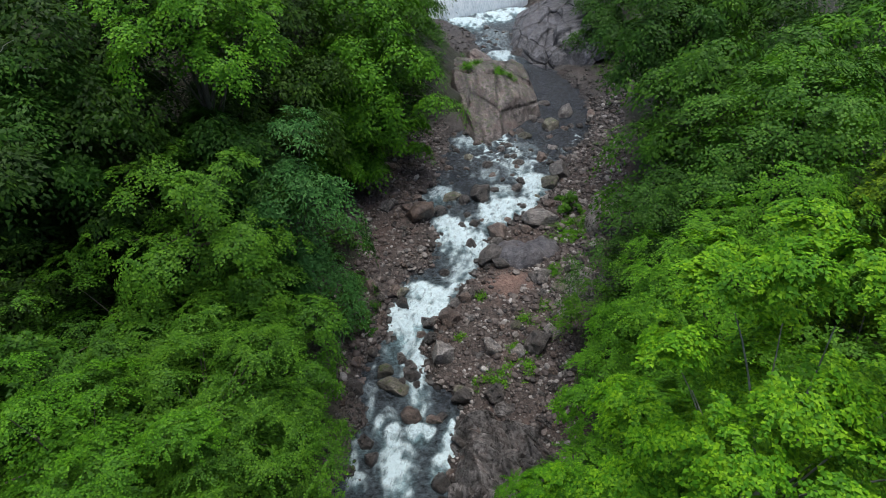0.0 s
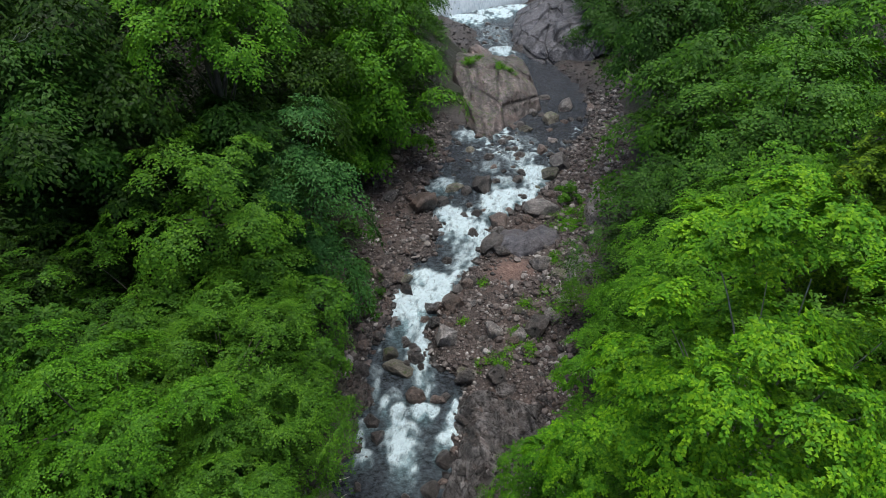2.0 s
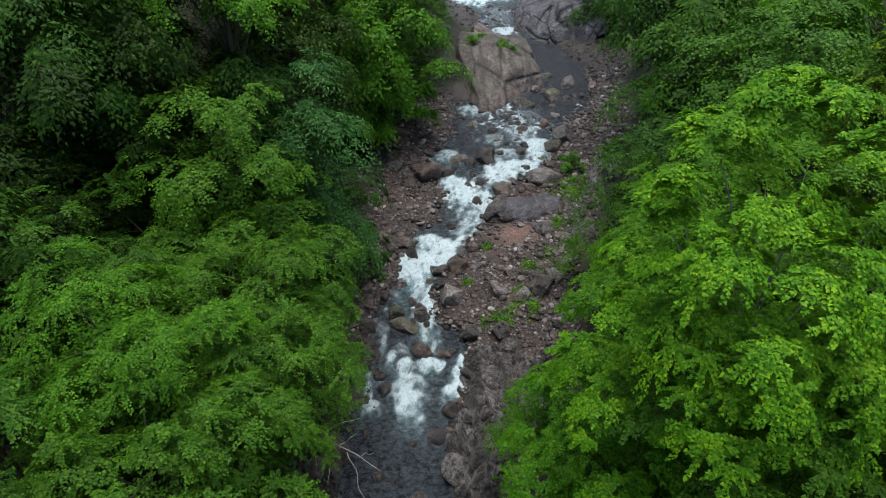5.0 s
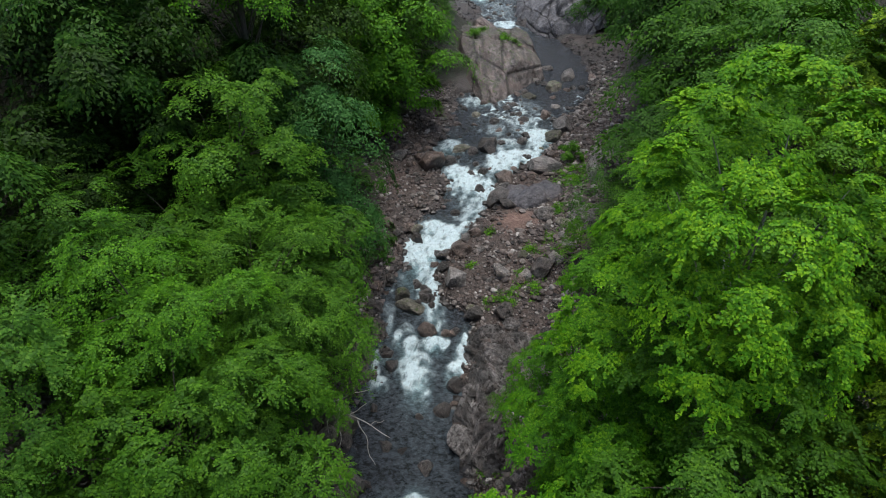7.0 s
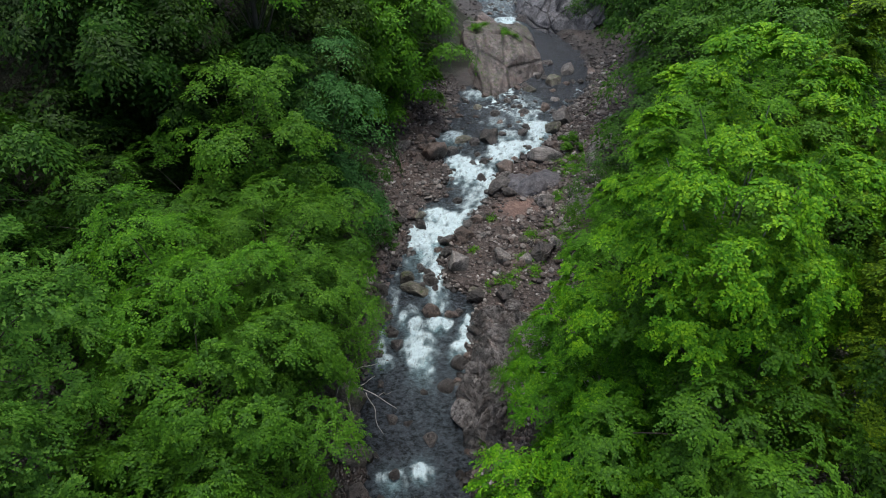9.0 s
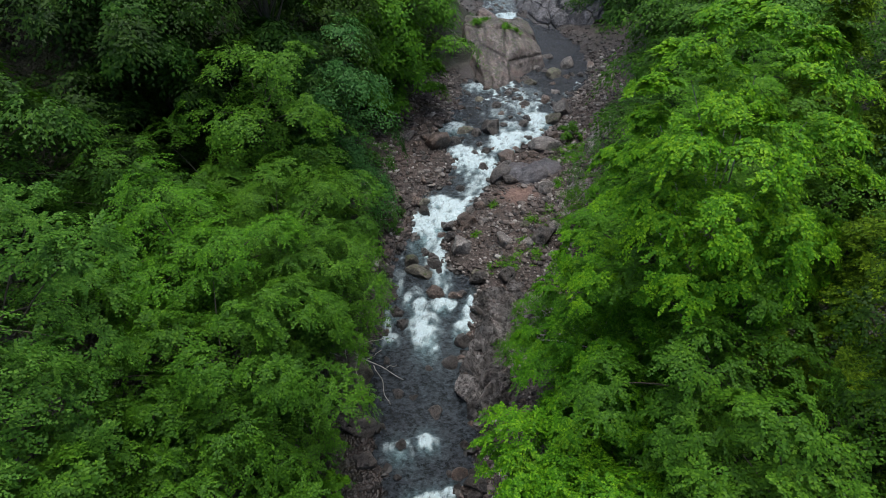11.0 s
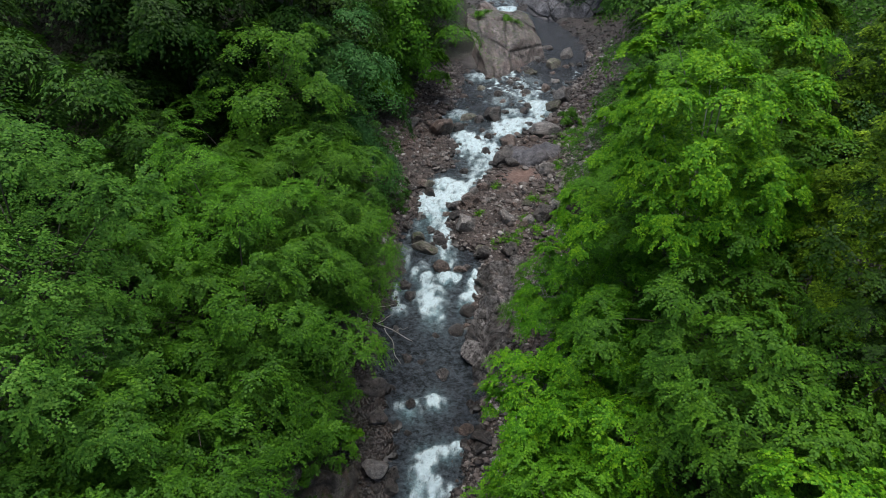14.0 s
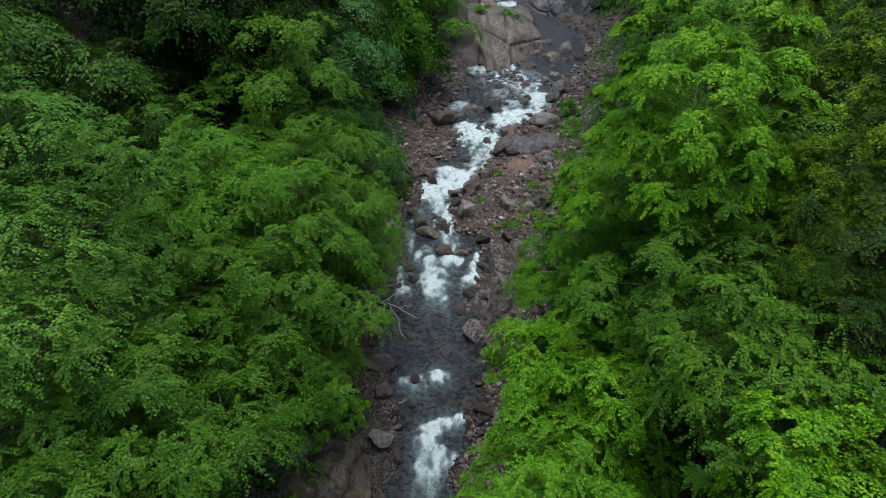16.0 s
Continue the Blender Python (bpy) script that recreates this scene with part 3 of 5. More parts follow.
BOULDERS_FAR = [
    (-0.4, 40.2, 1.3, 1.1, 1.2, WET, "dark grey boulder in the rapids"),
    (-2.0, 39.4, 1.9, 1.7, 1.6, BROWN, "large brown boulder beside the rapids"),
    (3.3, 42.3, 1.4, 1.5, 1.6, WET, "dark grey boulder in the rapids"),
    (0.9, 42.3, 1.6, 1.0, 1.0, MOSSY, "olive-brown boulder in the rapids"),
    (1.7, 41.8, 1.0, 0.8, 0.8, WET, "dark boulder in the rapids"),
    (1.5, 38.6, 0.7, 0.6, 0.5, WET, "small dark boulder in white water"),
    (2.6, 38.6, 0.8, 0.7, 0.7, WET, "small dark boulder in white water"),
    (6.4, 43.4, 1.0, 1.0, 1.0, WET, "dark boulder in white water"),
    (9.3, 44.1, 1.3, 1.3, 1.2, MOSSY, "olive-grey boulder at the water's edge"),
    (10.4, 45.0, 1.4, 1.5, 1.5, GREY, "grey boulder on the gravel bar"),
    (11.0, 54.8, 1.9, 1.5, 1.6, MOSSY, "green mossy boulder in the stream"),
    (2.3, 48.6, 0.9, 0.7, 0.6, MOSSY, "small mossy boulder in the stream"),
    (8.0, 52.4, 1.2, 0.9, 0.8, MOSSY, "olive boulder in the stream"),
    (13.0, 57.6, 2.6, 1.2, 0.9, GREY, "flat grey slab in the stream"),
    (9.0, 56.4, 2.0, 1.0, 0.8, GREY, "flat grey slab in the stream"),
    (10.7, 59.4, 1.2, 0.8, 0.7, WET, "dark boulder in the stream"),
    (15.6, 57.0, 1.4, 0.9, 0.8, BROWN, "brown boulder at the water's edge"),
    (4.4, 51.0, 0.9, 0.7, 0.6, WET, "dark boulder in the stream"),
    (5.5, 50.0, 0.8, 0.7, 0.6, WET, "dark boulder in the stream"),
    (7.0, 47.6, 1.0, 0.8, 0.7, WET, "dark boulder in the stream"),
    (9.2, 48.6, 1.1, 0.9, 0.8, BROWN, "brown boulder in the stream"),
    (10.4, 50.3, 1.2, 0.8, 0.7, GREY, "grey boulder in the stream"),
    (-4.6, 39.9, 0.9, 0.8, 0.7, GREY, "grey boulder on the gravel bar"),
]
BOULDERS_NEAR = [
    (-5.1, 5.5, 0.85, 1.1, 1.1, GREY, "smooth pale grey boulder at the water's edge"),
    (-4.3, 5.6, 0.6, 0.7, 0.5, WET, "dark wet boulder at the water's edge"),
    (-6.4, 13.9, 1.5, 1.2, 1.3, MOSSY, "olive-grey boulder under a dead branch"),
    (-6.9, 13.1, 1.0, 0.9, 0.9, MOSSY, "olive-grey boulder under a dead branch"),
    (-3.9, 12.9, 0.7, 0.6, 0.5, WET, "small dark boulder in shallow water"),
    (-3.0, 12.6, 0.7, 0.45, 0.45, WET, "small dark boulder in shallow water"),
    (-0.4, 7.9, 0.6, 0.7, 0.6, BROWN, "small reddish boulder at the water's edge"),
    (0.3, 7.2, 1.0, 0.7, 0.7, WET, "dark wet boulder at the water's edge"),
    (-4.4, 19.3, 0.8, 0.9, 0.8, WET, "dark wet boulder beside the cascade"),
    (-5.3, 22.6, 0.9, 0.8, 0.8, WET, "dark wet boulder beside the rapids"),
]
for i, (bx, by, bw, bd, bh, bm_, bl_) in enumerate(BOULDERS + BOULDERS_FAR + BOULDERS_NEAR):
    boulder(bx, by, bw, bd, bh, bm_, bl_, i)


MID_STONE = [[mesh_from("boulder", *stone_shape(900 + 10 * j + k, 3, 13, 0.06), m, True) for k in range(4)] for j, m in enumerate((GREY, BROWN, WET, MOSSY))]
mid = np.random.default_rng(41)
for count, y0, y1, near, far, left, words in (
        (34, 27.5, 43, -0.4, 3.4, True, "weathered boulder on the bank beside the rapids"),
        (30, 30, 50, -0.6, 3.2, False, "weathered boulder at the edge of the rapids"),
        (24, 21.5, 33, 5.0, 9.0, False, "weathered boulder along the wooded edge of the bar"),
        (14, 21.5, 31, -0.4, 1.2, False, "wet boulder at the water's edge"),
        (14, 12.5, 20.5, -0.3, 0.9, False, "wet boulder beside the bedrock shelf"),
        (10, 4.5, 13, -0.3, 0.9, True, "dark wet boulder on the shaded bank")):
    for _ in range(count):
        y = mid.uniform(y0, y1)
        x = river_l(y) - mid.uniform(near, far) if left else river_r(y) + mid.uniform(near, far)
        w = 0.34 + 0.75 * mid.random() ** 2.2
        kind = 2 if y < 13 else mid.choice(4, p=(0.3, 0.34, 0.24, 0.12))
        ob = tagged(new("boulder", MID_STONE[kind][mid.integers(4)]), words, "boulder", group="boulders in the stream bed")
        z = max(ground_z(x, y), float(water_z(y)) - 0.15)
        ob.matrix_basis = pose(x, y, z + 0.12 * w, *mid.uniform(-14, 14, 2), mid.uniform(0, 360)) @ Matrix.Diagonal((0.62 * w * mid.uniform(0.9, 1.35), 0.62 * w, 0.62 * w * mid.uniform(0.6, 0.9), 1))


def crag(name, x, y, w, d, h, turn, mat, label, seed, breaks=9):
    """A large angular rock: a ball cut by many flat faces, split by fissures along which the blocks have slipped."""
    r = np.random.default_rng(seed)
    v, fs = stone_shape(seed, 6, 18, 0.02)
    v = v * np.array([w / 2, d / 2, h])
    front = np.clip((v[:, 1] / (d / 2) + 1.05) / 0.85, 0, 1)
    v[:, 0] *= 0.42 + 0.62 * front  # narrows to a prow at its near end
    v[:, 2] *= 0.72 + 0.28 * front
    for _ in range(breaks):
        nrm = unit(r.normal(size=3) * (1, 1, 0.5))
        s_ = v @ nrm - r.uniform(-0.4, 0.4) * min(w, d) + 0.18 * wobble(v, 0.9, int(r.integers(9999)))
        slip = unit(r.normal(size=3)) * r.uniform(0.05, 0.16)
        v = v + np.tanh(s_ / 0.06)[:, None] * slip
        v = v * (1 - 0.024 * np.exp(-((s_ / 0.07) ** 2)))[:, None]
    bed = unit(np.array([0.5, 0.25, 0.8]))
    s_ = v @ bed * 1.5 + 0.5 * wobble(v, 0.6, seed + 4)
    v = v + (0.05 * (np.abs(np.mod(s_, 1) - 0.5) - 0.25) * (1 + wobble(v, 0.8, seed + 5)))[:, None] * unit(v * (1, 1, 0.4))
    v = v + 0.05 * wobble(v, 2.6, seed + 1)[:, None] * unit(v) + 0.025 * wobble(v, 7.0, seed + 2)[:, None] * unit(v)
    ob = tagged(new(name, mesh_from(name, v, fs, mat, True)), label, "rock")
    ob.matrix_basis = pose(x, y, ground_z(x, y) - 0.75, -5, 3, turn)
    return ob


def bedrock(name, x, y, w, d, h, turn, mat, label, seed, rise=(0, 0), cells=18, crack=0.12, step=0.10, grain=0.6, power=3.0, res=0.14, ragged=0.13, flat=False, gap=0.11, folds=0.0):
    """A mass of bedrock set into the ground: a dome or ramp broken by cracks into blocks that sit at uneven heights."""
    r = np.random.default_rng(seed)
    nu_, nv_ = int(w / res), int(d / res)
    u, v = np.meshgrid(np.linspace(-0.5, 0.5, nu_), np.linspace(-0.5, 0.5, nv_))
    px, py = u * w, v * d
    p = np.stack([px, py], -1)
    rad = (np.abs(2 * u) ** 2.4 + np.abs(2 * v) ** 2.4) ** (1 / 2.4) + ragged * wobble(p, 6.0 / min(w, d), seed + 1) + 0.05 * wobble(p, 16.0 / min(w, d), seed + 2)
    z = h * np.clip(1 - rad**power, -0.6, 1) ** 1.0
    z = z + rise[0] * px + rise[1] * py
    # blocks: nearest two of some scattered seeds, drawn out along the grain
    sx, sy = r.uniform(-0.55, 0.55, cells) * w, r.uniform(-0.55, 0.55, cells) * d
    a = r.uniform(0, 3.14)
    qx, qy = px + 0.10 * wobble(p, 2.5, seed + 3), py + 0.10 * wobble(p, 2.5, seed + 4)
    dx, dy = qx[..., None] - sx, qy[..., None] - sy
    al, ac = (dx * math.cos(a) + dy * math.sin(a)) * grain, -dx * math.sin(a) + dy * math.cos(a)
    dist = np.hypot(al, ac)
    order = np.argsort(dist, -1)[..., :2]
    d1, d2 = np.take_along_axis(dist, order[..., :1], -1)[..., 0], np.take_along_axis(dist, order[..., 1:], -1)[..., 0]
    c0 = order[..., 0]
    lift, tx_, ty_ = r.uniform(-1, 1, cells), r.normal(0, 0.14, cells), r.normal(0, 0.14, cells)
    c1 = order[..., 1]
    block = [step * h * lift[q] + tx_[q] * (px - sx[q]) + ty_[q] * (py - sy[q]) for q in (c0, c1)]
    share = 1 / (1 + np.exp((d2 - d1) / 0.07))
    z = z + block[0] * (1 - share) + block[1] * share
    z = z - crack * np.exp(-(((d2 - d1) / gap) ** 2))
    # strata: fine terraces across the dip
    s_ = (px * math.cos(a + 1.2) + py * math.sin(a + 1.2)) * 1.1 + 0.8 * z + 0.4 * wobble(p, 0.8, seed + 5)
    z = z + 0.03 * (np.abs(np.mod(s_ * 1.3, 1) - 0.5) - 0.25) + 0.030 * wobble(p, 5.0, seed + 6) + 0.022 * wobble(p, 11.0, seed + 7)
    q = np.stack([(px * math.cos(a) + py * math.sin(a)) * 0.5, (py * math.cos(a) - px * math.sin(a)) * 1.3], -1)
    z = z + folds * (0.6 - np.abs(wobble(q, 1.7, seed + 8))) + 0.45 * folds * (0.6 - np.abs(wobble(q, 4.1, seed + 9)))
    ct, st_ = math.cos(radians(turn)), math.sin(radians(turn))
    wx, wy = x + px * ct - py * st_, y + px * st_ + py * ct
    gz = land(wx, wy)[0]
    base = ground_z(x, y)
    edge = np.clip((1.02 - rad) / 0.16, 0, 1)
    zz = (z + 0.5 * (gz + base)) * edge + (gz - 0.5) * (1 - edge)
    ob = tagged(new(name, mesh_from(name, np.stack([wx - x, wy - y, zz - base], -1).reshape(-1, 3), grid_faces(nu_, nv_), mat, not flat)), label, "rock")
    ob.location = (x, y, base)
    return ob


def outcrop(name, x, y, base, size, cuts, turn, mat, label, seed):
    """A great worn rock: a rounded mass ground down by broad flat faces, scored along its slope and split by a few clefts."""
    v = BALL[6][0] * np.array(size)
    fs = BALL[6][1]
    for nx, ny, nz, px, py, pz in cuts:
        d = unit(np.array([nx, ny, nz], float))
        bend = 0.22 * wobble(v, 0.55, seed + len(d) + int(10 * abs(nx))) + 0.10 * wobble(v, 1.4, seed + 3)
        over = (v - (px, py, pz)) @ d + bend
        v = v - np.clip(over, 0, None)[:, None] * d * 0.96
    up = unit(v * np.array([1, 0.6, 1.4]))
    # scores that run down the slope
    q = np.stack([v[:, 0] * 1.25 + 0.45 * v[:, 1], 0.16 * v[:, 1] - 0.1 * v[:, 0], 0.6 * v[:, 2]], -1)
    score = 0.20 * (0.5 - np.abs(wobble(q, 1.3, seed + 5))) + 0.11 * (0.5 - np.abs(wobble(q, 3.2, seed + 6)))
    # clefts
    r = np.random.default_rng(seed)
    for (ax, ay, off, wide, deep) in ((0.25, 1.0, 1.3, 0.22, 0.75), (0.9, 0.5, 2.2, 0.10, 0.35), (0.8, 0.55, -0.9, 0.07, 0.22), (-0.35, 1.0, 4.6, 0.16, 0.5), (1.0, -0.35, 0.8, 0.06, 0.16)):
        s_ = v[:, 0] * ax + v[:, 1] * ay - off + 0.45 * wobble(v, 0.7, int(r.integers(9999))) + 0.12 * wobble(v, 2.4, int(r.integers(9999)))
        score = score - deep * np.exp(-((s_ / wide) ** 2)) + 0.12 * deep * np.tanh(s_ / 0.3)
    fine_ = 0.05 * wobble(v, 2.8, seed + 7) + 0.025 * wobble(v, 6.5, seed + 8) + 0.014 * wobble(v, 14, seed + 9)
    v = v + (score + fine_)[:, None] * up
    ob = tagged(new(name, mesh_from(name, v, fs, mat, True)), label, "rock")
    ob.matrix_basis = pose(x, y, base, 0, 0, turn)
    return ob


GREAT_ROCK = outcrop("river_rock", 4.9, 59.6, 1.7, (5.6, 9.6, 5.4), [
    (-0.06, -0.36, 1, -1.0, -8.2, 0.5), (0.05, 0.12, 1, 0, 1.0, 3.6), (0.85, -1, 0.85, 1.4, -4.8, 1.9), (1, 0.05, 0.4, 4.5, 0.0, 1.6),
    (-1, -0.30, 0.55, -3.6, -4.0, 1.0), (-1, 0.10, 0.5, -4.7, 1.0, 1.3), (0.1, 1, 0.45, 0, 6.0, 1.5), (0.5, -0.2, 1, 2.4, -1.0, 2.9)],
    4, PINK, "huge pinkish grey rock outcrop dividing the stream", 311)
crag("river_rock", 4.6, 67.2, 5.4, 5.0, 2.6, 40, PINK, "pinkish grey rock behind the great outcrop", 312, 5)
bedrock("bedrock_slab", 15.0, 77.0, 13.5, 20.0, 1.2, 8, SLATE, "tilted fractured grey bedrock slab beside the stream", 302, (0.20, 0.02), 46, 0.20, 0.16, 0.35, 6.0, 0.07, 0.05, False, 0.045)
bedrock("flat_slab", 6.2, 34.0, 5.6, 3.6, 0.55, 4, BLUESLAB, "flat smooth blue-grey rock slab on the gravel bar", 303, (0.02, 0.03), 4, 0.06, 0.08, 0.6, 4.0, 0.09)
UPPER_SHELF = bedrock("rock_shelf", 3.6, 17.5, 5.8, 6.6, 0.6, 10, SHELF, "dark wet bedrock shelf beside the cascade", 304, (-0.03, 0.03), 30, 0.26, 0.50, 0.40, 3.0, 0.06, 0.26, False, 0.09, 0.55)
LOWER_SHELF = bedrock("rock_shelf", 1.9, 13.2, 3.4, 5.6, 0.7, -6, SHELF, "dark wet bedrock shelf along the pool", 305, (-0.02, 0.0), 16, 0.26, 0.50, 0.45, 2.6, 0.05, 0.30, False, 0.09, 0.45)
bedrock("bank_rock", 9.6, 29.2, 3.0, 4.4, 1.0, 25, SHELF, "dark bedrock ledge at the foot of the slope", 306, (0, 0), 8, 0.15, 0.2, 0.5, 3.0, 0.1)
bedrock("bank_rock", 12.6, 36.4, 4.0, 4.8, 1.9, 15, SHELF, "dark bedrock ledge with a shaded hollow", 307, (0, 0), 8, 0.2, 0.2, 0.5, 3.0, 0.1)
bedrock("bank_rock", -7.7, 2.6, 4.4, 6.0, 1.4, 8, LICHEN, "broad dark lichen-spotted rock on the bank", 308, (0, 0), 14, 0.18, 0.22, 0.5, 3.0, 0.06, 0.22, False, 0.09, 0.2)

# worn humps where the shelf meets the pool
for i, (x, y, w, d, h, turn) in enumerate([
        (0.35, 14.6, 1.1, 2.2, 0.9, 12), (0.15, 13.0, 1.2, 1.5, 0.9, -20), (0.75, 12.4, 1.1, 2.0, 0.9, 8), (1.3, 12.0, 0.9, 1.5, 0.8, 20), (1.9, 12.6, 1.0, 1.2, 0.7, 40),
        (1.1, 17.2, 1.2, 1.5, 0.7, -15), (1.7, 16.1, 1.5, 1.9, 0.8, 25), (2.4, 18.9, 1.9, 1.3, 0.7, 10), (0.9, 15.8, 0.9, 1.5, 0.7, -5), (1.2, 14.2, 1.3, 2.3, 1.0, 5), (2.4, 15.0, 1.6, 2.2, 0.9, -18),
        (2.2, 20.4, 1.5, 1.0, 0.7, 15), (3.5, 20.7, 1.8, 1.3, 0.8, -20), (4.9, 20.8, 1.7, 1.5, 0.7, 30), (5.9, 19.9, 1.5, 1.3, 0.8, 0), (3.0, 16.9, 1.4, 2.1, 0.8, 35), (4.2, 18.6, 1.6, 1.9, 0.8, -30)]):
    src = STONE_MESH[(3 * i + 1) % 7].copy()
    src.materials.append(SHELF)
    shelf = UPPER_SHELF if y > 15.5 else LOWER_SHELF
    ob = part("hump", src, shelf, "smooth worn hump of wet bedrock")
    at = Vector((x, y, float(water_z(y)) + 0.22 + 0.10 * x)) - shelf.location
    ob.matrix_basis = pose(*at, 0, 0, turn) @ Matrix.Diagonal((0.62 * w, 0.62 * d, 0.62 * h, 1))

rng = np.random.default_rng(77)
COBBLE = [[mesh_from("cobble", *stone_shape(400 + 10 * j + k, 2, 9), m, False) for k in range(4)] for j, m in enumerate((GREY, BROWN, BROWN, WET))]


def on_bar(count, y0, y1, pick):
    out = []
    while len(out) < count:
        y = pick.uniform(y0, y1)
        side = pick.random()
        if side < 0.34:
            x = river_l(y) - pick.uniform(-0.3, np.interp(y, BANK_LY, BANK_L) + 0.6)
        else:
            x = pick.uniform(river_r(y) - 0.4, max(np.interp(y, BANK_RY, BANK_R), river_r(y) + 0.6))
        if 52 < y < 69 and 0.5 < x < 9:
            continue
        if ((x - 4.7) / 1.2) ** 2 + ((y - 30.9) / 1.05) ** 2 < pick.uniform(0.5, 1.1):  # the bare sand
            continue
        out.append((x, y))
    return out


for x, y in on_bar(280, 5, 50, rng):
    low = y < 17 and x < -2
    s = 0.13 + 0.15 * rng.random() ** 2 + (0.18 if rng.random() < 0.12 else 0)
    ob = tagged(new("cobble", COBBLE[3 if low else rng.integers(4)][rng.integers(4)]), "weathered river cobble lying on the gravel bar", "stone", group="cobbles on the gravel bars")
    ob.matrix_basis = pose(x, y, ground_z(x, y) + 0.2 * s, *rng.uniform(-25, 25, 2), rng.uniform(0, 360)) @ Matrix.Diagonal((s * rng.uniform(0.9, 1.5), s, s * rng.uniform(0.6, 0.9), 1))


def scatter_stones(name, label, spots, size, mat, seed, level=1):
    """Small stones past counting, joined into one mesh."""
    r = np.random.default_rng(seed)
    shapes = [stone_shape(600 + k, level, 8) for k in range(6)]
    vs_, fs_, base = [], [], 0
    xy = np.array(spots)
    zz = land(xy[:, 0], xy[:, 1])[0]
    for (x, y), z in zip(spots, zz):
        v, f = shapes[r.integers(6)]
        s = size * (0.6 + 1.2 * r.random() ** 2)
        a = r.uniform(0, 6.28)
        q = v * s * np.array([r.uniform(0.9, 1.5), 1, r.uniform(0.5, 0.9)])
        q = np.stack([q[:, 0] * math.cos(a) - q[:, 1] * math.sin(a), q[:, 0] * math.sin(a) + q[:, 1] * math.cos(a), q[:, 2]], 1)
        vs_.append(q + (x, y, z + 0.25 * s))
        fs_.append(f + base)
        base += len(v)
    return tagged(new(name, mesh_from(name, np.concatenate(vs_), np.concatenate(fs_), mat, False)), label, "gravel", kind="stuff")


fine_spots, stone_spots = on_bar(11500, 3, 60, rng), on_bar(3300, 4, 80, rng)


def wet_shaded(q):
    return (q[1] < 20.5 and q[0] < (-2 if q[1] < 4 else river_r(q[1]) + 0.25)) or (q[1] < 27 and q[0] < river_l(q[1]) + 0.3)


scatter_stones("gravel", "reddish brown river gravel and pebbles", [q for q in fine_spots if not wet_shaded(q)], 0.075, PEBBLE, 81)
scatter_stones("rubble", "mixed brown and grey river stones", [q for q in stone_spots if not wet_shaded(q) and q[1] < 38], 0.115, PEBBLE, 82, 2)
scatter_stones("rubble", "mixed brown and grey stones of the far bars", [q for q in stone_spots if 38 <= q[1] < 50], 0.12, PEBBLE, 87)
scatter_stones("rubble", "dark stones of the far bars", [q for q in stone_spots if q[1] >= 50], 0.12, WET_SHADED, 88)
scatter_stones("gravel", "wet gravel darkened for the shaded bank", [q for q in fine_spots[::2] if wet_shaded(q)], 0.058, WET_SHADED, 85)
scatter_stones("rubble", "wet stones darkened for the shaded bank", [q for q in stone_spots[::2] if wet_shaded(q)], 0.075, WET_SHADED, 86, 2)
scatter_stones("rubble", "large mixed stones beside the rapids", [q for q in on_bar(1400, 22, 60, rng) if q[0] < river_l(q[1]) + 1 or q[0] > river_r(q[1]) + 3.5 or q[1] > 38], 0.15, PEBBLE, 84, 2)
bed_spots = [(rng.uniform(river_l(y), river_r(y)), y) for y in rng.uniform(3, 56, 1600) if y > 5.6]
scatter_stones("bed_stones", "dark stones on the stream bed", bed_spots, 0.20, WET_SHADED, 83)
for k, (sx_, sy_, sr_) in enumerate(standing):
    ob = tagged(new("stream_stone", COBBLE[3 if k % 4 or sy_ < 17 else 1][k % 4]), "dark wet stone standing out of the stream", "stone", group="stones in the stream")
    ob.matrix_basis = pose(sx_, sy_, float(water_z(sy_)) - 0.1 * sr_, wade.uniform(-20, 20), wade.uniform(-20, 20), wade.uniform(0, 360)) @ Matrix.Diagonal((1.5 * sr_, 1.3 * sr_, 1.1 * sr_, 1))


# ---- trees ----
def tube(path, radii, sides=7):
    path, radii = np.asarray(path, float), np.asarray(radii, float)
    t = np.gradient(path, axis=0)
    t /= np.linalg.norm(t, axis=1)[:, None] + 1e-9
    ref = np.where(np.abs(t[:, :1]) < 0.8, [[1.0, 0, 0]], [[0, 1.0, 0]])
    u = np.cross(t, ref)
    u /= np.linalg.norm(u, axis=1)[:, None]
    w = np.cross(t, u)
    a = np.linspace(0, 2 * math.pi, sides, endpoint=False)
    v = path[:, None] + radii[:, None, None] * (u[:, None] * np.cos(a)[None, :, None] + w[:, None] * np.sin(a)[None, :, None])
    k = len(path)
    i, j = np.meshgrid(np.arange(k - 1), np.arange(sides), indexing="ij")
    f = np.stack([i * sides + j, i * sides + (j + 1) % sides, (i + 1) * sides + (j + 1) % sides, (i + 1) * sides + j], -1).reshape(-1, 4)
    return v.reshape(-1, 3), f


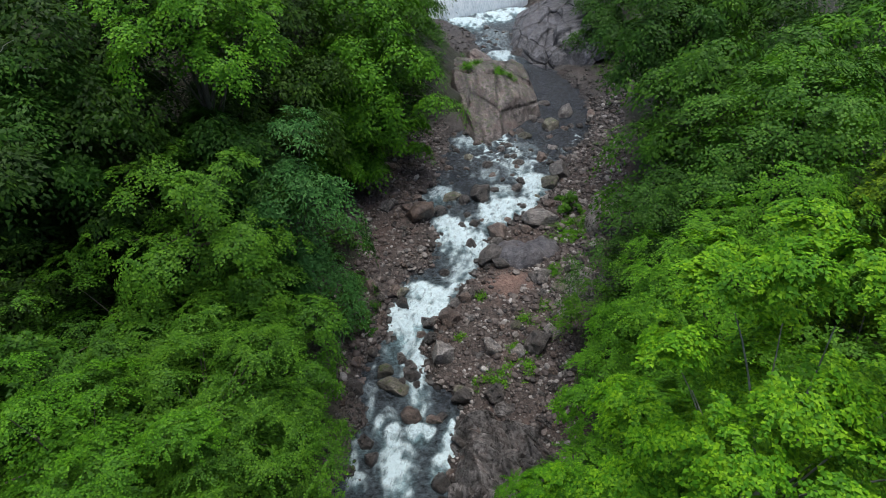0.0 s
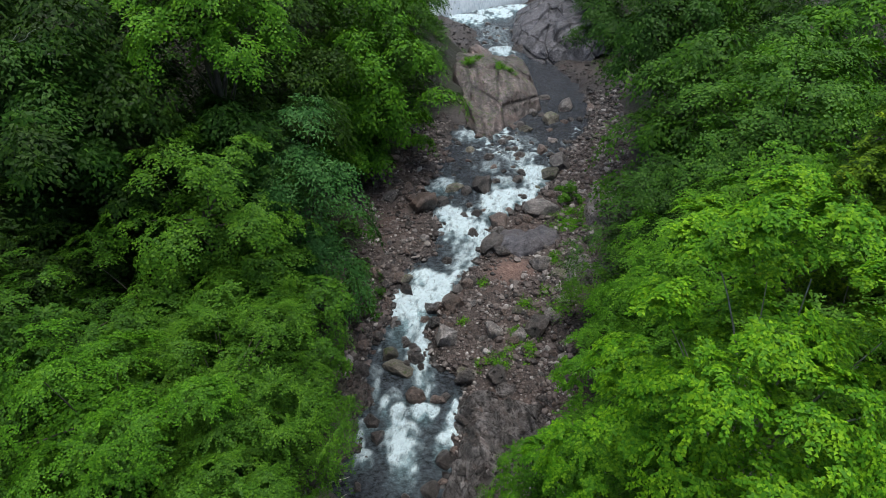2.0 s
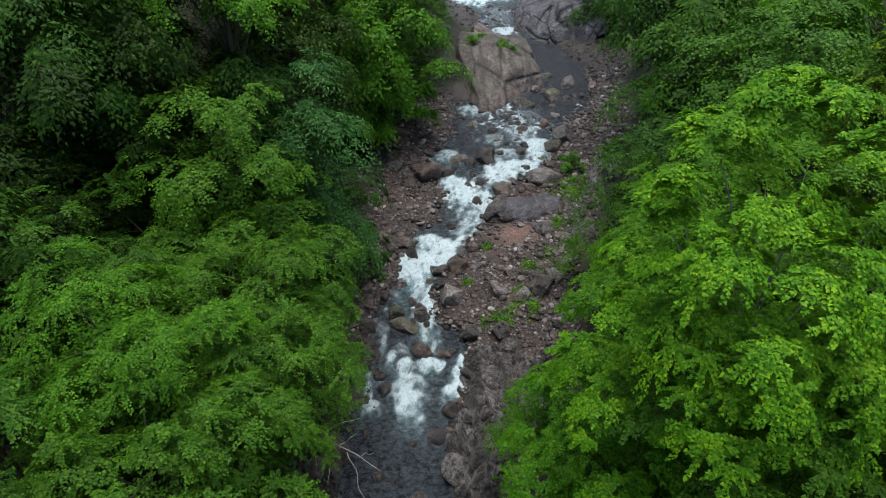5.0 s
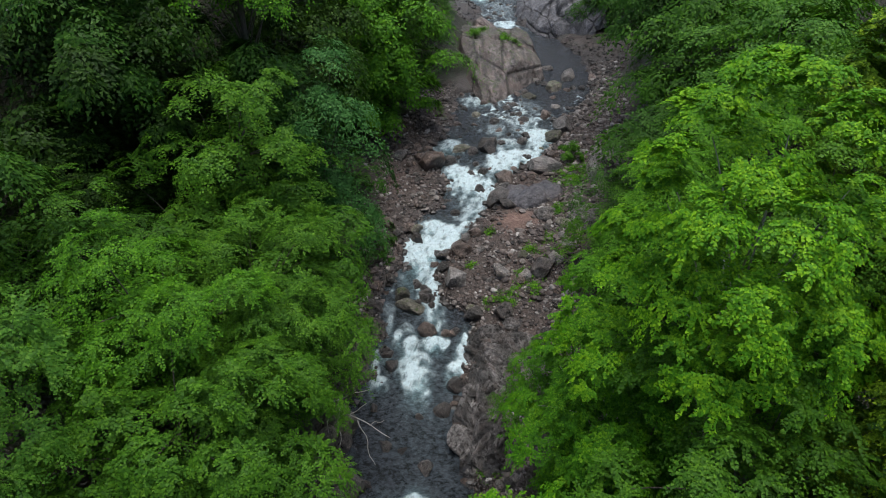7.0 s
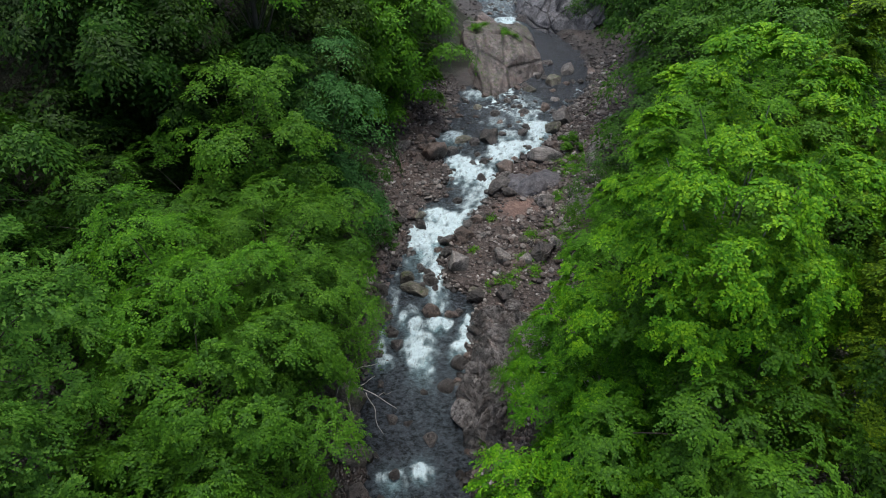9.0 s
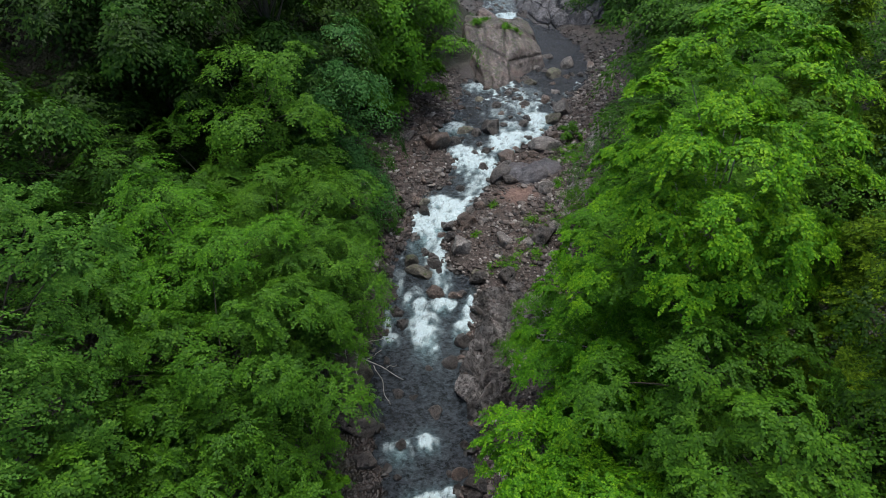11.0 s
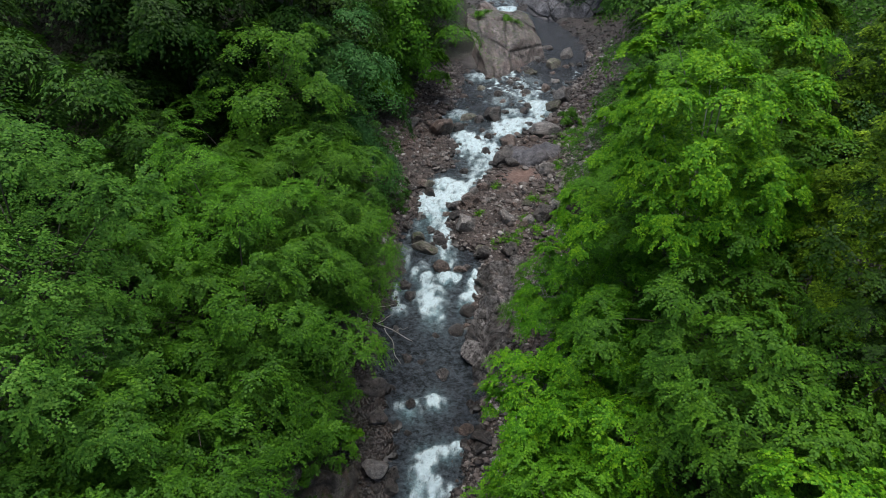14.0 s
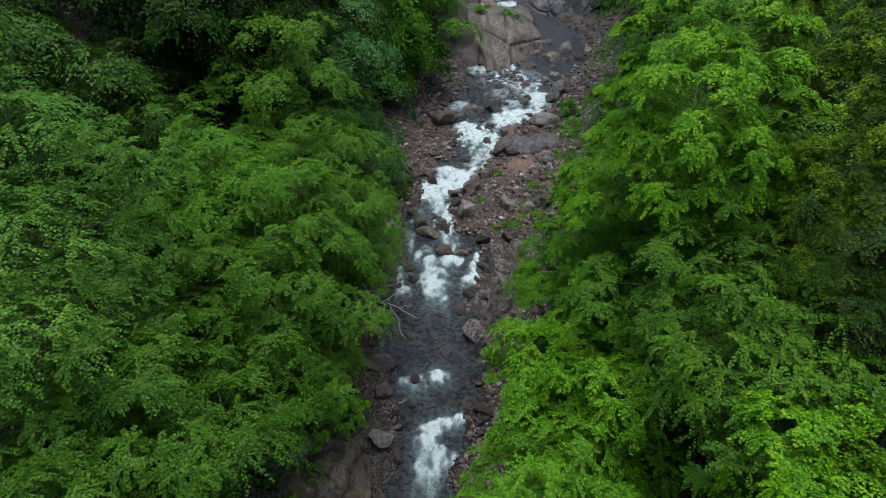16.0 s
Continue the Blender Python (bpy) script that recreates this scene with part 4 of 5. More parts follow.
def sprays(r, at, out, up_n, size, twigs, per, leaf, width, droop, arc=110, splay=0.85):
    """Fans of leaves: from each place a few twigs spread outwards, with leaves on both their sides."""
    m = len(at)
    out = unit(out - (out * up_n).sum(-1, keepdims=True) * up_n)
    sidew = np.cross(up_n, out)
    ang = np.radians(np.linspace(-arc, arc, twigs)[None] + r.normal(0, 13, (m, twigs)))
    ln = size[:, None] * (1 - 0.35 * np.abs(ang) / math.pi) * r.uniform(0.7, 1.15, (m, twigs))
    td = out[:, None] * np.cos(ang)[..., None] + sidew[:, None] * np.sin(ang)[..., None]
    ts = np.cross(up_n[:, None], td)
    s = (np.arange(per) + 0.8) / per
    sg = np.where(np.arange(per) % 2 == 0, 1.0, -1.0)
    dist = ln[..., None] * s
    pos = at[:, None, None] + td[:, :, None] * dist[..., None] + ts[:, :, None] * (sg[:, None] * leaf * 0.25)
    fall = droop * size[:, None, None] * (dist / size[:, None, None]) ** 2
    pos[..., 2] -= fall
    pos += r.normal(0, 0.18 * leaf, pos.shape) + up_n[:, None, None] * r.normal(0, 0.30 * leaf, pos.shape[:3])[..., None]
    turn = sg * np.where(s > 0.93, 0.0, splay) + r.normal(0, 0.25, pos.shape[:3])
    ld = td[:, :, None] * np.cos(turn)[..., None] + ts[:, :, None] * np.sin(turn)[..., None]
    ld[..., 2] -= 0.5 * droop + r.uniform(0.0, 0.30, pos.shape[:3])
    ld = unit(ld)
    nn = unit(up_n[:, None, None] + r.normal(0, 0.22, pos.shape))
    lw = unit(np.cross(nn, ld))
    nn = np.cross(ld, lw)
    sz = leaf * r.uniform(0.7, 1.25, pos.shape[:3])[..., None]
    v = np.stack([pos + lw * sz * width - nn * sz * 0.12, pos + ld * sz, pos - lw * sz * width + ld * sz * 0.1], -2).reshape(-1, 3)
    return v, np.arange(len(v)).reshape(-1, 3)


STYLE = {  # spray size against its bough, twigs, leaves a twig, leaf length, half width, droop, pull towards level
    "broad": (0.50, 8, 17, 0.110, 0.52, 0.40, 1.6),
    "fan": (0.68, 9, 15, 0.178, 0.32, 0.80, 2.2),
    "fine": (0.53, 10, 20, 0.080, 0.54, 0.36, 1.8),
    "long": (0.70, 9, 13, 0.180, 0.22, 0.60, 0.8),
    "cedar": (0.48, 9, 9, 0.115, 0.42, 0.45, 0.75),
}


def tree(x, y, top, rad, tall, style, leaf, label, seed, pads=150, base=None, bark=BARK, name="tree"):
    """A tree with its crown's centre over (x, y), its highest leaves at top, and crown radius and height given."""
    r = np.random.default_rng(seed)
    share, twigs, per, ll, lw, droop, level = STYLE[style]
    coarse = min(max(math.hypot(x + 1, y + 4, top - 28) / 24, 0.62), 1.9)  # far crowns are built of fewer, larger leaves
    ll, per = ll * max(coarse**0.75, 0.74), max(6, round(per / coarse**1.45))
    c = np.array([x, y, top - tall / 2])
    bx, by = base if base else (x + (0.12 if x > 0 else -0.12) * tall, y + 0.5)
    foot = np.array([bx, by, ground_z(bx, by) - 0.3])
    root = tagged(new(name, None), label, "tree" if name == "tree" else "shrub")
    root.empty_display_size = 0.3
    root.location = foot
    shape = np.array([rad, rad, tall / 2])
    if style == "cedar":
        m = int(pads) // 8 * 8
        h = np.repeat(r.random(m // 8) ** 1.3, 8)
        a = np.repeat(r.uniform(0, 6.28, m // 8), 8)
        prof = (1 - h) ** 0.75 * rad * (0.85 + 0.25 * wobble(np.stack([np.cos(a), np.sin(a), 3 * h], -1), 3, seed + 1)) * np.repeat(r.uniform(0.80, 1.08, m // 8), 8) + 0.15
        at = np.stack([c[0] + prof * np.cos(a), c[1] + prof * np.sin(a), c[2] - tall / 2 + h * tall], -1)
        at = at + r.normal(0, 0.24, at.shape) * (1, 1, 0.8)  # rounded tufts
        out = unit(np.stack([np.cos(a), np.sin(a), 0.5 + 0 * a], -1))
        nn = unit(out * 0.6 + (0, 0, level) + r.normal(0, 0.25, out.shape))
        size = 0.72 * share * r.uniform(0.75, 1.25, m)
        boughs = at[r.choice(m, 14, replace=False)]
    else:
        # boughs spread evenly over the crown's outside, each one a drooping dome of sprays
        nb = max(5, int(pads / (11 if style == "fan" else 13)))
        pool = unit(r.normal(size=(nb * 40, 3)))
        pool = pool[pool[:, 2] > (-0.65 if style in ("fan", "fine", "long") else -0.4)]
        d = pool[:1]
        while len(d) < nb:
            gap = (pool @ d.T).max(1)
            d = np.vstack([d, pool[np.argmin(gap + r.uniform(0, 0.25, len(pool)))]])
        reach = (1 + 0.20 * wobble(d, 2.2, seed + 1)) * r.uniform(*((0.62, 1.04) if style == "fan" else (0.72, 1.04)), nb)
        boughs = c + d * shape * reach[:, None]
        rb = math.sqrt((rad * rad + rad * tall) / 3) * (1.22 if style == "fan" else 1.42) / math.sqrt(nb) * r.uniform(0.65, 1.4, nb)
        ns = 14 if name == "tree" else 4
        k = np.arange(ns) + 0.5
        rho, th = np.sqrt(k / ns), k * 2.39996
        axis = unit(d * 0.6 + (0, 0, level) + r.normal(0, 0.12, d.shape))
        e2 = unit(np.cross(axis, d * (1, 1, 0) + r.normal(0, 0.2, d.shape)))
        e1 = np.cross(e2, axis)
        th = th[None] + r.uniform(0, 6.28, (nb, 1))
        wide = (1.75, 0.65) if style == "fan" else (1.4, 0.8)
        radial = wide[0] * e1[:, None] * np.cos(th)[..., None] + wide[1] * e2[:, None] * np.sin(th)[..., None]
        lift = 0.28 * (1 - rho**2) - 0.20 * rho**2
        at = boughs[:, None] + rb[:, None, None] * (radial * (0.72 * rho)[:, None] + axis[:, None] * lift[:, None])
        at = at + r.normal(0, 0.13, at.shape) * rb[:, None, None] * (1, 1, 0.55 if style == "fan" else 1.4)
        out = radial + 0.45 * d[:, None] * (1, 1, 0.3)
        nn = unit(axis[:, None] + 0.45 * rho[:, None] * radial + r.normal(0, 0.20, at.shape))
        size = (rb * share)[:, None] * r.uniform(0.75, 1.25, (nb, ns))
        at, out, nn, size = at.reshape(-1, 3), unit(out.reshape(-1, 3)), nn.reshape(-1, 3), size.ravel()
    under = land(at[:, 0], at[:, 1])[0] + 0.25
    at[:, 2] = np.maximum(at[:, 2], under)
    v, f = sprays(r, at, out, nn, size, twigs, per, ll, lw, droop, 170 if style == "cedar" else 110, 0.5 if style == "fan" else 0.85)
    # inner sprays added to block light, so gaps in the crown turn dark
    m = int(22 * rad) if name == "tree" else 2
    di = unit(r.normal(size=(m, 3)))
    core = c + di * shape * r.uniform(0.35, 0.62, (m, 1)) * ((0.6, 0.6, 0.9) if style == "cedar" else (1, 1, 1))
    core[:, 2] = np.maximum(core[:, 2], land(core[:, 0], core[:, 1])[0] + 0.2)
    v2, f2 = sprays(r, core, di, unit(di * 0.8 + (0, 0, 1)), np.full(m, 0.85), 7, round(8 / coarse), 0.13 * coarse**0.8, 0.5, 0.3, 160)
    v, f = np.concatenate([v, v2]), np.concatenate([f, f2 + len(v)])
    part("crown", mesh_from("crown", v - foot, f, LEAF[leaf]), root)
    # trunk with limbs up into the crown
    heart = c + (0, 0, 0.15 * min(tall, 7) - 0.2 * max(tall - 7, 0))
    hgt = np.linalg.norm(heart - foot)
    s = np.linspace(0, 1, 8)[:, None]
    bend = np.stack([wobble(s * 4, 1, seed + 7), wobble(s * 4, 1, seed + 8), 0 * s[:, 0]], -1) * 0.03 * hgt * np.sin(s * math.pi)
    stem = foot + (heart - foot) * s + bend
    thick = 0.016 * hgt + 0.05
    v, f = tube(stem, thick * (1.15 - 0.85 * s[:, 0]), 9)
    part("trunk", mesh_from("trunk", v - foot, f, bark, True), root)
    for end in [b for b in boughs if b[2] > heart[2] - 0.22 * tall][:18]:
        q = r.uniform(0.45, 0.98)
        a0 = stem[0] + (stem[-1] - stem[0]) * q + bend[int(q * 7)]
        tt = np.linspace(0, 1, 6)[:, None]
        mid = (a0 + end) / 2 + (0, 0, 0.12 * np.linalg.norm(end - a0))
        end = a0 + (end - a0) * 0.86
        path = (1 - tt) ** 2 * a0 + 2 * tt * (1 - tt) * mid + tt**2 * end
        v, f = tube(path, thick * (0.12 if bark is PALE_BARK else 0.20) * (1 - 0.85 * tt[:, 0]) + 0.008, 5)
        part("limb", mesh_from("limb", v - foot, f, bark, True), root)
    return root


forest_near = [
    # left bank, from the near end upstream
    (-12.7, 0.6, 13.4, 2.9, 6.0, "broad", "mid", "green broadleaf tree on the bank", 130),
    (-11.3, -1.0, 11.2, 3.5, 6.5, "broad", "mid", "green broadleaf tree on the stream bank", 150),
    (-15.4, 4.0, 19.8, 4.2, 9.5, "broad", "sage", "tall soft green broadleaf tree on the slope", 230),
    (-11.2, 3.2, 12.2, 3.5, 6.5, "broad", "mid", "green broadleaf tree on the stream bank", 160),
    (-9.9, 6.6, 13.9, 3.9, 8.0, "broad", "mid", "spreading green broadleaf tree over the stream", 210),
    (-12.0, 10.5, 15.3, 3.4, 7.0, "fine", "fresh", "yellowish green fine-leaved tree on the bank", 170),
    (-9.0, 14.0, 13.9, 4.4, 9.0, "fine", "mid", "broad feathery green tree leaning over the stream", 250),
    (-8.0, 10.4, 12.6, 3.2, 7.5, "fine", "mid", "feathery green tree leaning over the pool", 170),
    (-7.9, 7.4, 9.0, 2.0, 5.0, "fine", "mid", "small feathery green tree at the pool", 80),
    (-7.5, 15.4, 11.2, 2.5, 7.0, "fine", "mid", "feathery green tree leaning over the rapids", 120),
    (-15.8, 14.6, 15.0, 4.2, 8.0, "fine", "mid", "green fine-leaved tree on the slope", 200),
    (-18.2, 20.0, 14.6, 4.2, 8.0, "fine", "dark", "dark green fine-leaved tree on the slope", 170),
    (-12.8, 17.6, 14.0, 3.2, 7.0, "fine", "mid", "green fine-leaved tree below taller crowns", 150),
    (-20.4, 11.6, 20.6, 4.6, 10.0, "fan", "deep", "tall tree with hanging fans of leaves", 180),
    (-9.3, 19.8, 12.6, 3.6, 9.5, "broad", "mid", "green broadleaf tree on the stream bank", 230),
    (-11.2, 20.9, 17.8, 3.4, 9.0, "broad", "mid", "bright green broadleaf tree above the gravel bar", 200),
    (-7.9, 25.6, 17.4, 2.8, 14.0, "long", "blue", "slender blue-green willow-leaved tree", 220),
]
forest_left = [
    (-16.6, 22.8, 22.4, 3.2, 7.0, "fan", "deep", "dark tree with hanging fans of leaves", 130),
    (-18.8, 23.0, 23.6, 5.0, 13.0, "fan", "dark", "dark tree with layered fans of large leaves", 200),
    (-12.1, 28.9, 24.5, 4.1, 8.0, "broad", "fresh", "bright green tree with large palmate leaves", 260),
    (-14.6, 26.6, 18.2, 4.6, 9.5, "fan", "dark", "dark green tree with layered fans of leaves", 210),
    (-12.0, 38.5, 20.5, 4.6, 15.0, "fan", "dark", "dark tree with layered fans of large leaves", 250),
    (-7.8, 41.5, 10.8, 3.2, 8.0, "fan", "fresh", "green tree with hanging fans above the gravel bar", 130),
    (-6.3, 45.2, 18.5, 5.0, 16.5, "fan", "fresh", "spreading tree with hanging fans over the bar", 310),
    (-6.6, 60.0, 20.0, 5.2, 17.0, "fan", "mid", "green tree with hanging fans of leaves", 200),
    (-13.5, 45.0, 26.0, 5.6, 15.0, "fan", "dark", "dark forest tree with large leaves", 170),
    (-6.8, 69.0, 18.0, 5.4, 15.0, "broad", "mid", "green broadleaf tree above the waterfall pool", 130),
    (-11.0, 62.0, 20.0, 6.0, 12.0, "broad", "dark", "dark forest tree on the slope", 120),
    (-6.0, 52.5, 18.5, 4.6, 16.0, "fan", "mid", "dark tree with hanging fans over the bar", 220),
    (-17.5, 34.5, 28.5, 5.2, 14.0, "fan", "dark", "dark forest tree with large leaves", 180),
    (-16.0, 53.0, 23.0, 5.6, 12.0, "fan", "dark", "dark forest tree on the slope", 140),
    (-7.5, 74.0, 17.0, 5.6, 12.0, "broad", "mid", "green broadleaf tree above the waterfall pool", 110),
    (-24.5, 27.0, 27.5, 5.5, 13.0, "fan", "dark", "dark forest tree with large leaves", 150),
    (-24.0, 33.0, 25.5, 5.0, 12.0, "fan", "dark", "dark forest tree with large leaves", 150),
    (-24.0, 15.0, 21.5, 5.2, 10.0, "fan", "dark", "forest tree with layered fans of leaves", 150),
]
forest_right = [
    (2.3, 2.5, 10.7, 2.8, 6.5, "broad", "lime", "bright lime green young tree over the water", 140),
    (4.6, 1.6, 11.6, 3.0, 6.0, "broad", "lime", "green broadleaf tree on the bank", 150),
    (2.0, -2.3, 11.3, 3.0, 6.5, "broad", "fresh", "fresh green broadleaf tree over the water", 140),
    (5.0, 8.2, 13.4, 2.9, 8.5, "fine", "lime", "feathery fresh green tree over the stream", 230),
    (5.4, 5.6, 13.2, 2.3, 6.5, "broad", "lime", "fresh green broadleaf tree between taller crowns", 130),
    (4.7, 11.0, 9.8, 2.2, 5.5, "fine", "fresh", "young feathery green tree at the rock shelf", 80),
    (8.2, 12.8, 15.4, 3.6, 10.5, "fine", "fresh", "feathery green tree at the rock shelf", 240),
    (7.5, 7.2, 23.3, 3.6, 12.0, "broad", "lime", "tall bright lime green tree with pale limbs", 620),
    (7.3, 3.5, 17.0, 3.8, 8.5, "broad", "mid", "green broadleaf tree on the slope", 200),
    (8.2, -1.4, 17.0, 3.6, 8.5, "broad", "mid", "green broadleaf tree on the slope", 190),
    (8.5, -5.4, 16.2, 2.7, 6.0, "broad", "lime", "fresh green broadleaf tree on the slope", 160),
    (11.2, 16.2, 19.8, 3.9, 13.0, "fine", "fresh", "large feathery green tree beside the gravel bar", 250),
    (10.0, 19.0, 13.4, 2.8, 8.5, "fine", "fresh", "feathery green tree at the edge of the gravel bar", 170),
    (11.8, 0.2, 17.8, 3.0, 8.0, "broad", "dark", "dark green broadleaf tree on the slope", 140),
    (16.0, 24.5, 20.4, 4.0, 11.5, "broad", "sage", "light green broadleaf tree on the slope", 180),
    (10.4, 24.0, 8.8, 2.6, 6.0, "fine", "mid", "feathery green tree at the foot of the slope", 120),
    (20.2, 29.8, 22.0, 4.8, 12.5, "fan", "fresh", "green tree with fans of leaves on the slope", 190),
]
forest_far = [
    (16.2, 35.0, 18.8, 4.6, 14.5, "fan", "mid", "green tree hanging over the far gravel bar", 190),
    (13.6, 27.8, 13.4, 3.2, 8.5, "fine", "deep", "dark green tree above a rock ledge", 110),
    (16.9, 44.6, 19.8, 5.0, 9.5, "fan", "deep", "dark green tree reaching over the far bar", 210),
    (20.8, 46.5, 21.0, 5.2, 16.0, "fan", "mid", "green tree at the edge of the far bar", 170),
    (22.2, 57.0, 21.0, 5.0, 16.0, "broad", "deep", "dark green tree at the edge of the far bar", 130),
    (26.5, 67.0, 21.0, 5.2, 15.0, "broad", "deep", "dark green tree above the bedrock slab", 120),
    (20.6, 78.5, 15.5, 5.0, 12.0, "broad", "deep", "green tree above the bedrock slab", 110),
    (25.5, 38.0, 22.0, 5.4, 11.0, "fan", "deep", "dark forest tree on the upper slope", 150),
    (26.0, 50.0, 22.0, 5.6, 11.0, "fan", "deep", "dark forest tree on the upper slope", 130),
    (22.5, 19.5, 23.0, 4.8, 11.0, "broad", "mid", "forest tree on the upper slope", 150),
    (15.4, 2.0, 21.0, 4.2, 9.0, "broad", "dark", "dark forest tree on the upper slope", 70),
    (13.2, 12.4, 17.5, 3.6, 9.0, "broad", "mid", "green broadleaf tree between two cedars", 130),
    (19.5, 14.5, 19.0, 4.0, 9.0, "broad", "deep", "dark forest tree on the upper slope", 60),
    (12.0, 25.0, 13.0, 3.6, 8.0, "fine", "deep", "dark green tree above the gravel bar", 130),
    (-13.2, -3.6, 14.6, 3.7, 7.0, "broad", "mid", "green broadleaf tree on the slope", 170),
    (-14.8, -0.8, 19.3, 3.7, 8.5, "broad", "sage", "soft green broadleaf tree on the slope", 190),
    (-12.2, 31.0, 17.2, 4.4, 10.0, "fan", "dark", "dark green understory tree in the shade", 170),
    (19.4, 71.0, 11.0, 3.4, 8.0, "fan", "deep", "dark green tree hanging over the bedrock slab", 110),
    (-11.5, 26.2, 17.6, 3.3, 7.5, "fan", "deep", "green understory tree below taller crowns", 130),
]
for tx, ty, tt_, tr_, th_, sty, lf, lab, np_ in forest_near + forest_left + forest_right + forest_far:
    tree(tx, ty, tt_, tr_, th_, sty, lf, lab, 1000 + round(abs(131 * tx + 71 * ty)), np_, bark=PALE_BARK if lf == "lime" and th_ > 8 else BARK)
for i, (tx, ty, tt_, tr_, th_, np_) in enumerate([(15.0, 16.2, 22.0, 3.6, 15.0, 800), (11.9, 3.9, 24.6, 4.2, 18.0, 1100), (20.0, 9.0, 25.0, 4.0, 16.0, 120), (16.9, 13.4, 22.0, 3.6, 14.0, 700)]):
    tree(tx, ty, tt_, tr_, th_, "cedar", "cedar", "olive green cedar with rounded tufts of needles", 3000 + 13 * i, np_)
for i, (tx, ty, tt_, tr_, th_, lf, np_) in enumerate([
        (-6.4, 30.2, 3.4, 1.8, 3.0, "deep", 60), (-7.8, 34.0, 5.0, 2.2, 4.0, "deep", 70), (-7.6, 4.6, 4.6, 1.2, 2.2, "mid", 26), (-5.9, 28.0, 3.8, 1.6, 3.4, "deep", 60),
        (-6.6, 6.4, 2.2, 0.6, 1.0, "fresh", 10), (-8.6, 5.2, 5.4, 1.0, 1.8, "fresh", 20), (10.0, 39.0, 3.9, 0.9, 1.2, "mid", 8)]):
    tree(tx, ty, tt_, tr_, th_, "broad", lf, "low leafy green shrub on the stream bank", 4000 + 11 * i, np_, base=(tx, ty), name="shrub")

# low growth under the trees
def undergrowth(name, label, x0, x1, count, seed, y0=-12, y1=82):
    r = np.random.default_rng(seed)
    x, y = r.uniform(x0, x1, count), r.uniform(y0, y1, count)
    z, f = land(x, y)
    keep = f > 0.95
    at = np.stack([x, y, z + r.uniform(0.2, 1.2, count)], -1)[keep]
    a = r.uniform(0, 6.28, len(at))
    out = np.stack([np.cos(a), np.sin(a), 0 * a], -1)
    nn = unit(np.array([0, 0, 1.0]) + r.normal(0, 0.2, at.shape))
    v, fc = sprays(r, at, out, nn, r.uniform(0.6, 1.2, len(at)), 6, 5, 0.24, 0.42, 0.4, 150)
    tagged(new(name, mesh_from(name, v, fc, LEAF["deep"])), label, "undergrowth", kind="stuff")


undergrowth("undergrowth", "dark green undergrowth on the forest slope", -30, -4, 2200, 91)
undergrowth("undergrowth", "dark green undergrowth below the trees", 2, 30, 1800, 92)
undergrowth("undergrowth", "dark green undergrowth at the foot of the wooded slope", -12, 0, 1500, 93, 38, 84)


# grass and herbs on the gravel bar: x, y, radius, tufts
def grass(name, label, spots, seed, on=None):
    r = np.random.default_rng(seed)
    at = []
    for gx_, gy_, gr_, k in spots:
        q = r.normal(0, 0.45, (k, 2)) * gr_ + (gx_, gy_)
        z = land(q[:, 0], q[:, 1])[0]
        if on is not None:  # on top of a rock
            w = np.array([on.matrix_basis @ o.co for o in on.data.vertices])
            z = np.array([w[np.hypot(w[:, 0] - a, w[:, 1] - b) < 0.35, 2].max(initial=-1) for a, b in q])
            q, z = q[z > 0], z[z > 0]
        at.append(np.column_stack([q, z + 0.12]))
    at = np.concatenate(at)
    a = r.uniform(0, 6.28, len(at))
    out = np.stack([np.cos(a), np.sin(a), 0.2 + 0 * a], -1)
    nn = unit(np.array([0, 0, 1.0]) + r.normal(0, 0.5, at.shape))
    v, f = sprays(r, at, out, nn, r.uniform(0.12, 0.30, len(at)), 5, 3, 0.15, 0.2, 0.2, 160)
    tagged(new(name, mesh_from(name, v, f, LEAF["fresh"])), label, "grass", kind="stuff")


grass("grass", "green grass and herbs between the stones", [
    (10.0, 36.2, 1.6, 130), (9.2, 35.6, 1.2, 70), (7.6, 31.4, 0.6, 30), (2.6, 30.0, 0.5, 16), (4.6, 24.4, 0.7, 40), (3.4, 22.8, 0.9, 40), (5.4, 27.2, 0.8, 24),
    (5.0, 23.2, 0.8, 26), (2.2, 22.6, 0.5, 14), (7.2, 26.2, 0.8, 30), (1.2, 26.2, 0.4, 10), (6.6, 28.0, 0.5, 12), (19.0, 66.0, 2.0, 60), (1.6, 11.0, 0.6, 12)], 95)


grass("grass", "green grass in clefts of the great rock", [(2.6, 62.0, 0.9, 70), (3.6, 63.2, 0.7, 30), (6.0, 60.6, 0.9, 60), (7.2, 60.0, 0.6, 30)], 96, GREAT_ROCK)


# a bleached dead branch that reaches over the pool
def dead_branch(root_at, ends, label, wood=DRIFT):
    ob = tagged(new("dead_branch", None), label, "branch")
    ob.location = root_at
    r = np.random.default_rng(5)
    for name, a, b, t0 in ends:
        s = np.linspace(0, 1, 9)[:, None]
        path = np.array(a) * (1 - s) + np.array(b) * s
        path = path + np.stack([wobble(s * 5, 1.6, r.integers(999)), wobble(s * 5, 1.6, r.integers(999)), wobble(s * 5, 1.2, r.integers(999))], -1) * 0.09 * np.sin(s * math.pi)
        part(name, mesh_from(name, *tube(path, 0.62 * t0 * (1 - 0.8 * s[:, 0]) + 0.006, 6), wood, True), ob)


